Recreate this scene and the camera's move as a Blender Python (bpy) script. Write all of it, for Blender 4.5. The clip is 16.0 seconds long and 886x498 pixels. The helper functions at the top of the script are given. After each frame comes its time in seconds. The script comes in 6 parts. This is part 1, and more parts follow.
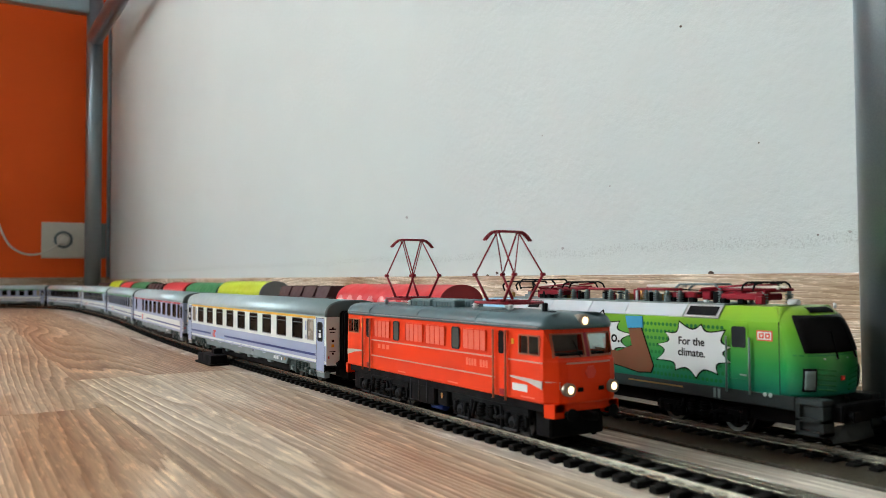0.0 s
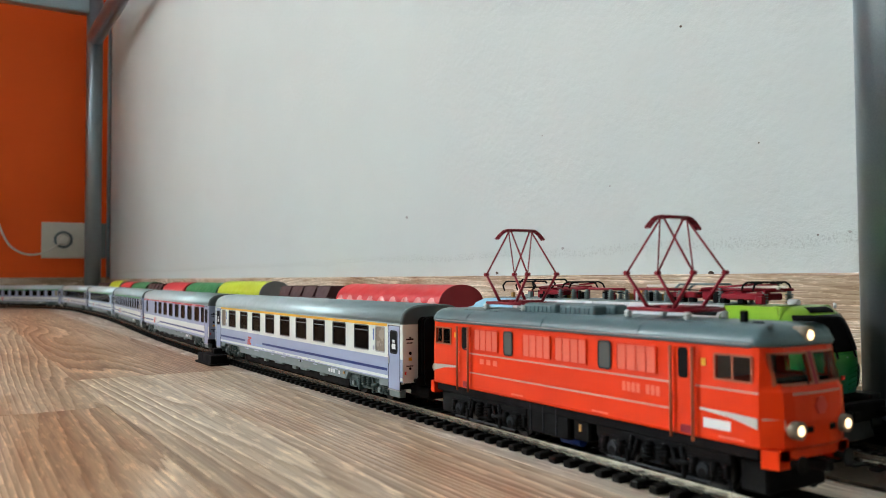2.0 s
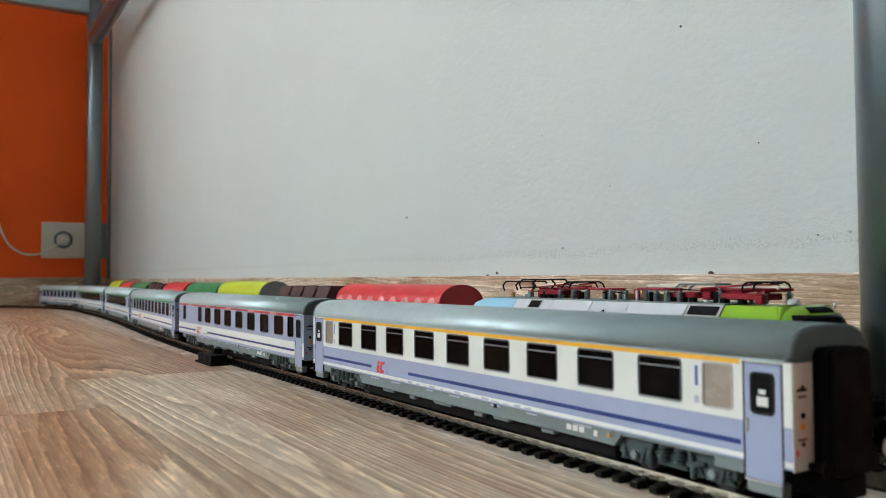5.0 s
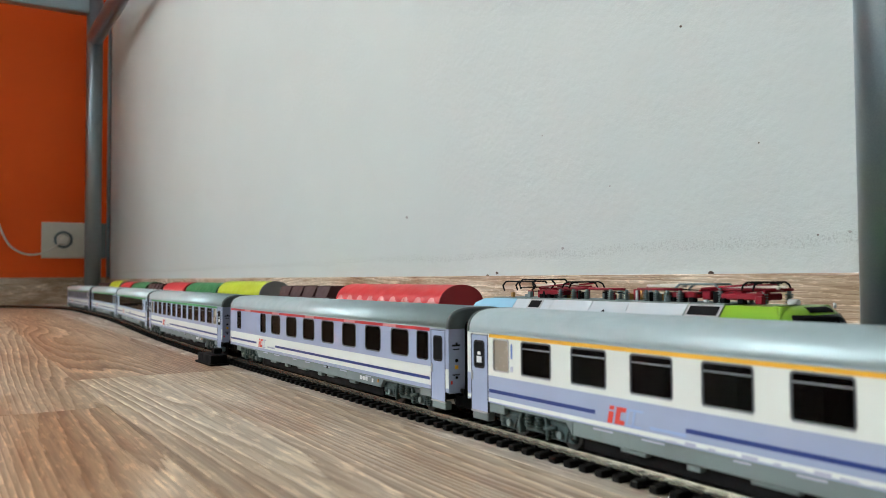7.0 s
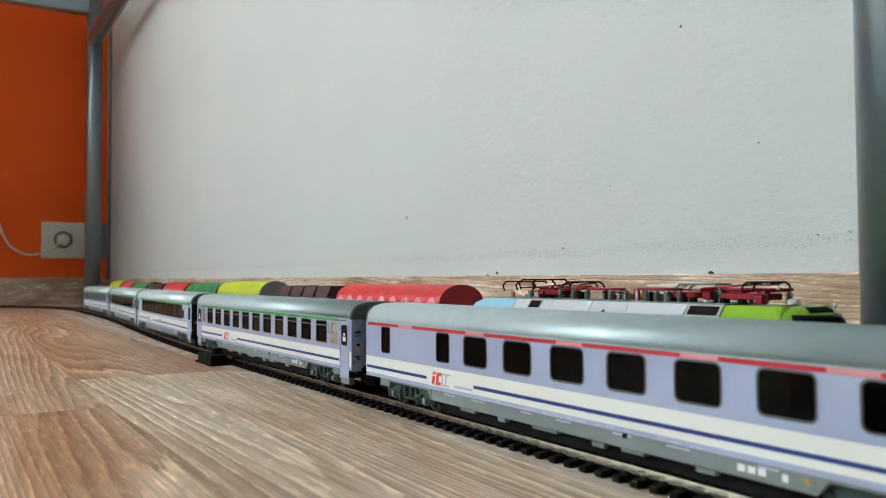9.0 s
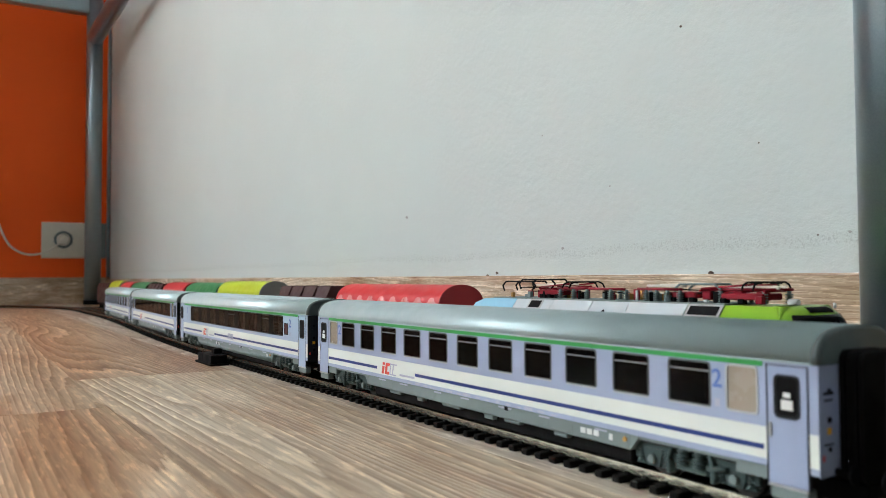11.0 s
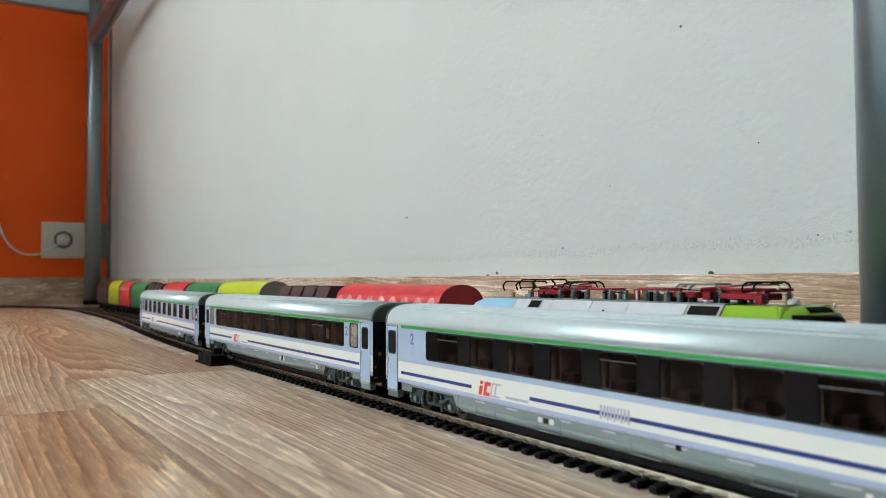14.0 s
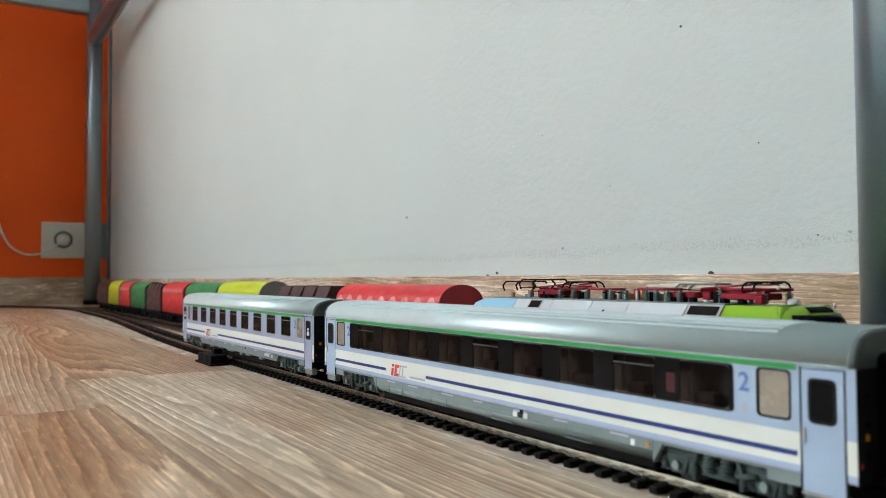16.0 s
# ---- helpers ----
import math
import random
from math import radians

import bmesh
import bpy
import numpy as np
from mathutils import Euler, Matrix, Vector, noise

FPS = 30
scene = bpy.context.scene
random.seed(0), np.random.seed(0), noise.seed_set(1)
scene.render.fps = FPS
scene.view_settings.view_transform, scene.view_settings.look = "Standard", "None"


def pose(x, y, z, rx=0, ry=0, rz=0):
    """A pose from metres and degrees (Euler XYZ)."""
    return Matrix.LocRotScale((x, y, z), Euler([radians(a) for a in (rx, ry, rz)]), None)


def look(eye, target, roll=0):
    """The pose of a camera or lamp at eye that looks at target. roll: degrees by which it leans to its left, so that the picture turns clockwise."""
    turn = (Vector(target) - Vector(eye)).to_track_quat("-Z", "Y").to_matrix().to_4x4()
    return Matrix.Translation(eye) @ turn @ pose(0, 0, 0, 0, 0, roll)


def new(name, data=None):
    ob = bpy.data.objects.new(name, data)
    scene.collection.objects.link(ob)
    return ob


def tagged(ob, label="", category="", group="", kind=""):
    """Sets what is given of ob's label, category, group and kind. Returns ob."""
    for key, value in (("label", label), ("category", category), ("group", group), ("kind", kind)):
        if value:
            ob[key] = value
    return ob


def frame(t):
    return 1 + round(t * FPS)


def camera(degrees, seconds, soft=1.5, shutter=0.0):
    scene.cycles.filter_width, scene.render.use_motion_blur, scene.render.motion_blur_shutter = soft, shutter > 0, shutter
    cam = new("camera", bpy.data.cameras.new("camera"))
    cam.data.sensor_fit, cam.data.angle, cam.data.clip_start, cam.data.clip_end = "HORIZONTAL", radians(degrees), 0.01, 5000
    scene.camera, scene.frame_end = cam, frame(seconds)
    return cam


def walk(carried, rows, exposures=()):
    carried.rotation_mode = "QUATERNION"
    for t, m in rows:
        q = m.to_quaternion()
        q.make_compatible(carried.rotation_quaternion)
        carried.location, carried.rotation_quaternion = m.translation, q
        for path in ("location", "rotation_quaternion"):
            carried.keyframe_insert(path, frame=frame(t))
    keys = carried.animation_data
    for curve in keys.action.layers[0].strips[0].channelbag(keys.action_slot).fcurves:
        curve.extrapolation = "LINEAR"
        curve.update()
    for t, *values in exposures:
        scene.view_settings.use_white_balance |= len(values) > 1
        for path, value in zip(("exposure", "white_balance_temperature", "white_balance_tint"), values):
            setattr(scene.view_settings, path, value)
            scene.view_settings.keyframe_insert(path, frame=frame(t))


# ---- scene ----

# Lengths inside things are written in millimetres of the model railway (1:87) and scaled by MM.
MM = 0.001
cam = camera(58.32, 16.0, soft=0.5)
CAM_YAW, CAM_PITCH, CAM_ROLL = 58.31, 2.054, 0.34
ya, pi_ = radians(CAM_YAW), radians(CAM_PITCH)
ahead = Vector((-math.sin(ya) * math.cos(pi_), math.cos(ya) * math.cos(pi_), math.sin(pi_)))
stand = look((0, 0, 0.0640), tuple(Vector((0, 0, 0.0640)) + ahead), -CAM_ROLL)
cam.data.dof.use_dof, cam.data.dof.focus_distance, cam.data.dof.aperture_fstop = True, 0.44, 21.0
walk(cam, [(0.0, stand), (16.0, stand)], exposures=[(0.0, 0.0), (2.0, -0.08), (4.0, -0.22), (7.0, -0.13), (16.0, -0.1)])

# ---- light ----
scene.view_settings.exposure = 0.0
world = bpy.data.worlds.new("sky")
scene.world = world
world.use_nodes = True
wt = world.node_tree
sky = wt.nodes.new("ShaderNodeTexSky")
sky.sky_type, sky.sun_disc = "NISHITA", False
sky.sun_elevation, sky.sun_rotation = radians(35), radians(200)
wt.links.new(sky.outputs[0], wt.nodes["Background"].inputs[0])
wt.nodes["Background"].inputs[1].default_value = 0.12


def area(name, size_x, size_y, watts, m, color):
    d = bpy.data.lights.new(name, "AREA")
    d.shape, d.size, d.size_y, d.energy, d.color = "RECTANGLE", size_x, size_y, watts, color
    ob = new(name, d)
    ob.matrix_basis = m
    return ob


# daylight that enters by the window opening in the orange wall, outside the view
area("window_light", 1.70, 1.28, 175.0, look((-2.42, -2.35, 1.60), (-1.30, -2.35, 1.60)), (0.86, 0.94, 0.98))


# ---- materials ----
def mat(name):
    m = bpy.data.materials.new(name)
    m.use_nodes = True
    return m, m.node_tree, m.node_tree.nodes["Principled BSDF"]


def coords(nt, scale=(1, 1, 1), kind="Object"):
    tc, mp = nt.nodes.new("ShaderNodeTexCoord"), nt.nodes.new("ShaderNodeMapping")
    mp.inputs["Scale"].default_value = scale
    nt.links.new(tc.outputs[kind], mp.inputs[0])
    return mp.outputs[0]


def noise_node(nt, vec, scale, detail=4.0, rough=0.55, distortion=0.0):
    n = nt.nodes.new("ShaderNodeTexNoise")
    n.inputs["Scale"].default_value, n.inputs["Detail"].default_value = scale, detail
    n.inputs["Roughness"].default_value, n.inputs["Distortion"].default_value = rough, distortion
    nt.links.new(vec, n.inputs["Vector"])
    return n


def ramp(nt, fac, stops, constant=False):
    r = nt.nodes.new("ShaderNodeValToRGB")
    r.color_ramp.interpolation = "CONSTANT" if constant else "LINEAR"
    while len(r.color_ramp.elements) < len(stops):
        r.color_ramp.elements.new(0.5)
    for e, (pos, col) in zip(r.color_ramp.elements, stops):
        e.position, e.color = pos, (*col, 1) if len(col) == 3 else col
    nt.links.new(fac, r.inputs[0])
    return r


def mixc(nt, fac, a, b, blend="MIX"):
    m = nt.nodes.new("ShaderNodeMix")
    m.data_type, m.blend_type = "RGBA", blend
    for value, slot in ((fac, 0), (a, 6), (b, 7)):
        if hasattr(value, "links"):
            nt.links.new(value, m.inputs[slot])
        else:
            m.inputs[slot].default_value = value if slot == 0 else (*value, 1)
    return m.outputs[2]


def bump(nt, bsdf, height, strength, dist):
    b = nt.nodes.new("ShaderNodeBump")
    b.inputs["Strength"].default_value, b.inputs["Distance"].default_value = strength, dist
    nt.links.new(height, b.inputs["Height"])
    nt.links.new(b.outputs[0], bsdf.inputs["Normal"])


def paint(name, color, rough=0.38, metal=0.0, vary=0.08, grain=900.0):
    """Sprayed or moulded plastic: slight mottling, fine orange peel, uneven gloss."""
    m, nt, b = mat(name)
    v = coords(nt)
    n = noise_node(nt, v, 60, 3)
    c = mixc(nt, n.outputs[0], tuple(max(0, x * (1 - vary)) for x in color), tuple(min(1, x * (1 + vary)) for x in color))
    nt.links.new(c, b.inputs["Base Color"])
    g = noise_node(nt, v, grain, 2)
    r = ramp(nt, noise_node(nt, v, 140, 3).outputs[0], [(0.3, (rough * 0.85,) * 3), (0.7, (min(1, rough * 1.2),) * 3)])
    nt.links.new(r.outputs[0], b.inputs["Roughness"])
    b.inputs["Metallic"].default_value = metal
    b.inputs["Specular IOR Level"].default_value = 0.35
    bump(nt, b, g.outputs[0], 0.08, 0.0002)
    return m


def bands(name, stops, rough=0.33):
    """Livery painted in level stripes: heights in mm above the rail head."""
    m, nt, b = mat(name)
    tc, sep = nt.nodes.new("ShaderNodeTexCoord"), nt.nodes.new("ShaderNodeSeparateXYZ")
    nt.links.new(tc.outputs["Object"], sep.inputs[0])
    k = nt.nodes.new("ShaderNodeMath")
    k.operation = "MULTIPLY"
    k.inputs[1].default_value = 20.0
    nt.links.new(sep.outputs[2], k.inputs[0])
    r = ramp(nt, k.outputs[0], [(max(0.0, z / 50.0), c) for z, c in stops], True)
    n = noise_node(nt, tc.outputs["Object"], 70, 3)
    c = mixc(nt, 0.06, r.outputs[0], n.outputs[0], "OVERLAY")
    nt.links.new(c, b.inputs["Base Color"])
    b.inputs["Roughness"].default_value = rough
    g = noise_node(nt, tc.outputs["Object"], 900, 2)
    bump(nt, b, g.outputs[0], 0.06, 0.0002)
    return m


LAV, WHT, BLU = (0.31, 0.37, 0.53), (0.72, 0.765, 0.725), (0.010, 0.034, 0.19)
M_SIDE_1 = bands("livery_first_class", [(0, LAV), (11.9, WHT), (13.2, LAV), (21.5, WHT)])
M_SIDE_2 = bands("livery_second_class", [(0, LAV), (12.0, LAV), (13.0, WHT), (21.0, LAV)])
M_SIDE_3 = bands("livery_light", [(0, LAV), (12.0, (0.35, 0.45, 0.62)), (13.2, WHT), (21.0, (0.35, 0.465, 0.62))])
M_LAV = paint("lavender_paint", LAV)
M_WHITE = paint("off_white_paint", WHT)
M_LAV3 = paint("pale_blue_paint", (0.35, 0.465, 0.62))
M_BLUE = paint("dark_blue_line", BLU)
M_YEL = paint("yellow_line", (0.80, 0.42, 0.03))
M_REDL = paint("red_line", (0.46, 0.012, 0.02))
M_REDF = paint("faded_red_plate", (0.66, 0.25, 0.28))
M_GRNL = paint("green_line", (0.02, 0.30, 0.06))
M_ROOF = paint("silver_roof_paint", (0.36, 0.455, 0.475), 0.48, 0.3)
M_ROOF2 = paint("bright_silver_roof_paint", (0.49, 0.60, 0.625), 0.45, 0.35)
M_FRAME = paint("grey_window_frame", (0.085, 0.095, 0.105), 0.4)
M_BAR = paint("dull_window_bar", (0.22, 0.235, 0.25), 0.4, 0.3)
# dark walkway grey; on the silver roof ends it paints in their shade
M_ENDCAP = paint("walkway_and_shaded_end_grey", (0.085, 0.11, 0.11), 0.5)
M_SKIRT = paint("grey_underframe", (0.17, 0.215, 0.215), 0.5)
M_SKIRTP = paint("pale_grey_skirt", (0.19, 0.245, 0.245), 0.5)
M_BOGIE = paint("bogie_grey", (0.048, 0.075, 0.073), 0.4, 0.0, 0.3)
M_BLACK = paint("black_plastic", (0.005, 0.005, 0.0055), 0.6, 0.0, 0.3)
M_BLACK.node_tree.nodes["Principled BSDF"].inputs["Specular IOR Level"].default_value = 0.15
M_RUBBER = paint("window_rubber", (0.02, 0.022, 0.025), 0.45)
M_ALU = paint("aluminium_trim", (0.45, 0.47, 0.48), 0.35, 0.7)
M_BEIGE = paint("frosted_window", (0.30, 0.26, 0.21), 0.25)
M_PRINT = paint("pale_print", (0.70, 0.72, 0.72), 0.5)
M_PRINTG = paint("grey_print", (0.42, 0.44, 0.55), 0.5)
M_LOGO = paint("red_print", (0.70, 0.06, 0.04), 0.4)
M_DIGIT = paint("blue_print", (0.10, 0.18, 0.48), 0.4)
M_SKYLINE = paint("pale_blue_print", (0.30, 0.42, 0.66), 0.4)
M_ORANGE = paint("orange_red_paint", (0.74, 0.036, 0.0018), 0.34, 0.0, 0.06)
M_BRONZE = paint("bronze_brown_paint", (0.36, 0.10, 0.05), 0.4)
M_CABGLASS2 = paint("black_windscreen", (0.010, 0.009, 0.009), 0.07)
M_CABGLASS2.node_tree.nodes["Principled BSDF"].inputs["Specular IOR Level"].default_value = 0.15
M_GRILLE = paint("salmon_grille", (0.80, 0.15, 0.09), 0.45)
M_PALELINE = paint("pale_pink_line", (0.55, 0.30, 0.25), 0.4)
M_CABGLASS = paint("grey_cab_glass", (0.07, 0.085, 0.08), 0.08)
M_CABWALL = paint("cab_wall_green_grey", (0.50, 0.56, 0.53), 0.6)
M_BEZEL = paint("brownish_silver_bezel", (0.32, 0.27, 0.22), 0.35, 0.6)
M_LROOF = paint("blue_grey_roof", (0.085, 0.145, 0.16), 0.36)
M_PANTO = paint("dark_red_metal", (0.26, 0.006, 0.018), 0.35, 0.2)
M_SILVER = paint("silver_paint", (0.50, 0.49, 0.46), 0.35, 0.3)
M_WHEEL = paint("wheel_steel", (0.05, 0.05, 0.05), 0.45, 0.4)
CREAM = paint("pale_contact_carbon", (0.70, 0.62, 0.54), 0.45)
M_BRASS = paint("brass_fitting", (0.45, 0.25, 0.08), 0.35, 0.7)
M_RAIL = paint("nickel_rail", (0.34, 0.325, 0.27), 0.22, 0.9, 0.12, 200)
M_SLEEPER = paint("sleeper_plastic", (0.008, 0.0075, 0.007), 0.6, 0.0, 0.3)
M_INNER = paint("interior_brown", (0.07, 0.028, 0.020), 0.8, 0.0, 0.4)
M_INNER2 = paint("saloon_wall_brown", (0.20, 0.15, 0.125), 0.7, 0.0, 0.25)
M_DISPLAY = paint("dark_red_display", (0.06, 0.004, 0.006), 0.6)
M_SEAT = paint("red_seat", (0.085, 0.045, 0.038), 0.8)


for dull, level in ((M_BLACK, 0.07), (M_RUBBER, 0.08), (M_SLEEPER, 0.06), (M_CABGLASS2, 0.02), (M_BOGIE, 0.2), (M_ORANGE, 0.22), (M_INNER, 0.05), (M_WHEEL, 0.15)):
    dull.node_tree.nodes["Principled BSDF"].inputs["Specular IOR Level"].default_value = level


def glass(name, tint):
    m, nt, b = mat(name)
    b.inputs["Base Color"].default_value = (*tint, 1)
    b.inputs["Roughness"].default_value = 0.04
    b.inputs["Transmission Weight"].default_value = 1.0
    b.inputs["IOR"].default_value = 1.10
    b.inputs["Specular IOR Level"].default_value = 0.03
    return m


M_GLASS = glass("smoked_glass", (0.16, 0.10, 0.085))
M_GLASS2 = glass("dark_smoked_glass", (0.24, 0.20, 0.18))
M_CABCLEAR = glass("cab_clear_glass", (0.66, 0.72, 0.69))
M_CLEAR = glass("clear_glass", (0.75, 0.80, 0.78))


def lamp_material(name, color, strength):
    m, nt, b = mat(name)
    b.inputs["Base Color"].default_value = (*color, 1)
    b.inputs["Emission Color"].default_value = (*color, 1)
    b.inputs["Emission Strength"].default_value = strength
    return m


M_LAMP = lamp_material("warm_headlight", (1.0, 0.72, 0.42), 2.6)


def wood(name, dark, mid, light, length=1.0, across=1.0, gloss=0.34, deep=1.0):
    """Limed oak laminate: grain along x in wavering arches with crisp pale edges, brown patches, flecks and pores; each board shifted by its own random number."""
    m, nt, b = mat(name)
    tc = nt.nodes.new("ShaderNodeTexCoord")
    info = nt.nodes.new("ShaderNodeObjectInfo")
    off = nt.nodes.new("ShaderNodeVectorMath")
    off.operation = "MULTIPLY_ADD"
    comb = nt.nodes.new("ShaderNodeCombineXYZ")
    for k in range(3):
        nt.links.new(info.outputs["Random"], comb.inputs[k])
    nt.links.new(comb.outputs[0], off.inputs[0])
    off.inputs[1].default_value = (7.0, 3.0, 5.0)
    nt.links.new(tc.outputs["Object"], off.inputs[2])

    def scaled(sx, sy):
        mp = nt.nodes.new("ShaderNodeMapping")
        mp.inputs["Scale"].default_value = (sx * length, sy * across, sy * across)
        nt.links.new(off.outputs[0], mp.inputs[0])
        return mp.outputs[0]

    def calc(op, x, y, z=None):
        q = nt.nodes.new("ShaderNodeMath")
        q.operation = op
        for k, v in enumerate((x, y) if z is None else (x, y, z)):
            if hasattr(v, "links"):
                nt.links.new(v, q.inputs[k])
            else:
                q.inputs[k].default_value = v
        return q.outputs[0]

    contour = noise_node(nt, scaled(0.8, 11.0), 1.0, 1.0, 0.35, 0.1)
    jitter = noise_node(nt, scaled(9, 120), 1.0, 4, 0.62)
    along = nt.nodes.new("ShaderNodeSeparateXYZ")
    nt.links.new(off.outputs[0], along.inputs[0])
    drift = calc("MULTIPLY", calc("ADD", along.outputs[1], along.outputs[2]), 95.0 * across)
    phase = calc("ADD", drift, calc("MULTIPLY_ADD", jitter.outputs[0], 1.1, calc("MULTIPLY", contour.outputs[0], 30.0)))
    saw = calc("FRACT", phase, 0.0)
    rings = ramp(nt, saw, [(0.0, (0.50, 0.385, 0.29)), (0.16, (0.68, 0.58, 0.49)), (0.42, (0.92, 0.88, 0.84)), (0.70, (1.02, 1.01, 1.0)), (0.82, (1.58, 1.66, 1.72)), (0.92, (1.45, 1.52, 1.56)), (1.0, (0.66, 0.55, 0.45))])
    broad = noise_node(nt, scaled(2.6, 16), 1.0, 3, 0.55, 0.4)
    base = ramp(nt, broad.outputs[0], [(0.36, dark), (0.48, mid), (0.62, light)])
    where = ramp(nt, noise_node(nt, scaled(2.2, 9.0), 1.0, 2, 0.5).outputs[0], [(0.36, (0.30 * deep,) * 3), (0.58, (0.95 * min(1.0, deep),) * 3)])
    c = mixc(nt, where.outputs[0], base.outputs[0], mixc(nt, 1.0, base.outputs[0], rings.outputs[0], "MULTIPLY"))
    # brown heartwood patches with ragged ends
    heart = ramp(nt, noise_node(nt, scaled(5.0, 30), 1.0, 4, 0.6, 0.6).outputs[0], [(0.55, (1, 1, 1)), (0.63, (0.72, 0.58, 0.47))])
    c = mixc(nt, 0.9 * min(1.0, deep), c, heart.outputs[0], "MULTIPLY")
    fine = noise_node(nt, scaled(14, 520), 1.0, 3, 0.6)
    streak = ramp(nt, fine.outputs[0], [(0.36, (0.74, 0.68, 0.62)), (0.50, (1.0, 1.0, 1.0)), (0.64, (1.15, 1.15, 1.15))])
    c = mixc(nt, 1.0, c, streak.outputs[0], "MULTIPLY")
    fleck = ramp(nt, noise_node(nt, scaled(60, 340), 1.0, 2, 0.5).outputs[0], [(0.56, (1, 1, 1)), (0.63, (1.45, 1.50, 1.54))])
    c = mixc(nt, 0.8, c, fleck.outputs[0], "MULTIPLY")
    pore = ramp(nt, noise_node(nt, scaled(45, 700), 1.0, 2, 0.5).outputs[0], [(0.30, (0.74, 0.66, 0.58)), (0.36, (1, 1, 1))])
    c = mixc(nt, 0.8, c, pore.outputs[0], "MULTIPLY")
    nt.links.new(c, b.inputs["Base Color"])
    rr = ramp(nt, saw, [(0.0, (gloss * 1.25,) * 3), (0.7, (gloss * 0.9,) * 3)])
    nt.links.new(rr.outputs[0], b.inputs["Roughness"])
    b.inputs["Specular IOR Level"].default_value = 0.4
    bump(nt, b, calc("ADD", fine.outputs[0], calc("MULTIPLY", saw, 0.5)), 0.22, 0.0003)
    return m


M_FLOOR = wood("oak_laminate_beige", (0.37, 0.255, 0.16), (0.49, 0.375, 0.26), (0.57, 0.47, 0.355))
M_FLOOR_PALE = wood("oak_laminate_pale_grey", (0.46, 0.38, 0.30), (0.55, 0.475, 0.39), (0.61, 0.545, 0.465), 1.0, 1.0, 0.36, 0.5)
M_FLOOR_BROWN = wood("oak_laminate_warm_brown", (0.35, 0.205, 0.115), (0.46, 0.305, 0.19), (0.55, 0.41, 0.285), 1.1, 1.25, 0.34, 1.0)
M_BASE = wood("oak_skirting_foil", (0.38, 0.265, 0.17), (0.52, 0.40, 0.29), (0.64, 0.53, 0.42), 3.0, 2.8, 0.45, 0.7)


def plaster(name, color, rough=0.8, strength=0.45):
    """Painted plaster with roller stipple, shallow trowel waves and a rough seam low on the wall."""
    m, nt, b = mat(name)
    v = coords(nt)
    n1, n2 = noise_node(nt, v, 5, 4), noise_node(nt, v, 220, 4, 0.6)
    # a rough filled seam runs level about 84 mm above the floor
    sep = nt.nodes.new("ShaderNodeSeparateXYZ")
    nt.links.new(v, sep.inputs[0])
    wob = noise_node(nt, coords(nt, (9, 9, 9)), 1.0, 3)
    lift = nt.nodes.new("ShaderNodeMath")
    lift.operation = "MULTIPLY_ADD"
    lift.inputs[1].default_value = 0.012
    nt.links.new(wob.outputs[0], lift.inputs[0])
    nt.links.new(sep.outputs[2], lift.inputs[2])
    seam = ramp(nt, lift.outputs[0], [(0.074, (0, 0, 0)), (0.085, (1, 1, 1)), (0.089, (1, 1, 1)), (0.104, (0, 0, 0))])
    grit = noise_node(nt, v, 850, 3, 0.7)
    n3 = nt.nodes.new("ShaderNodeMath")
    n3.operation = "MULTIPLY"
    nt.links.new(seam.outputs[0], n3.inputs[0])
    nt.links.new(grit.outputs[0], n3.inputs[1])
    c = mixc(nt, n1.outputs[0], tuple(x * 0.94 for x in color), tuple(min(1, x * 1.05) for x in color))
    pits = ramp(nt, n3.outputs[0], [(0.50, (1, 1, 1)), (0.60, (0.80, 0.80, 0.80))])
    c = mixc(nt, 1.0, c, pits.outputs[0], "MULTIPLY")
    nt.links.new(c, b.inputs["Base Color"])
    b.inputs["Roughness"].default_value = rough
    add = nt.nodes.new("ShaderNodeMath")
    add.operation = "ADD"
    nt.links.new(n2.outputs[0], add.inputs[0])
    nt.links.new(n3.outputs[0], add.inputs[1])
    bump(nt, b, add.outputs[0], strength, 0.0012)
    return m


M_WALL = plaster("pale_grey_plaster", (0.575, 0.625, 0.615))
M_ORANGEWALL = plaster("orange_plaster", (0.90, 0.108, 0.002), 0.75, 0.2)
# unseen ceiling: its white is dimmed to mid-grey to cut bounced light
M_CEIL = plaster("dimmed_white", (0.46, 0.47, 0.47))
# unseen closing walls, coloured this dark to hold the fill light down
M_PLAIN = plaster("fill_cutting_dark_plaster", (0.10, 0.10, 0.10))
M_TUBE, tube_nt, tube_bsdf = mat("grey_metallic_lacquer")
tube_bsdf.inputs["Metallic"].default_value, tube_bsdf.inputs["Roughness"].default_value = 0.8, 0.34
tube_flake = noise_node(tube_nt, coords(tube_nt), 1500, 2)
tube_nt.links.new(mixc(tube_nt, tube_flake.outputs[0], (0.26, 0.325, 0.37), (0.35, 0.43, 0.48)), tube_bsdf.inputs["Base Color"])
M_SOCKET = paint("ivory_socket_plastic", (0.72, 0.70, 0.62), 0.35)
M_CABLE = paint("white_cable", (0.75, 0.72, 0.66), 0.45)
M_CHIP = paint("dark_wall_chip", (0.08, 0.05, 0.04), 0.8)
M_SCUFF = paint("grey_wall_dent", (0.36, 0.36, 0.35), 0.9)

# ---- mesh helpers (millimetres) ----


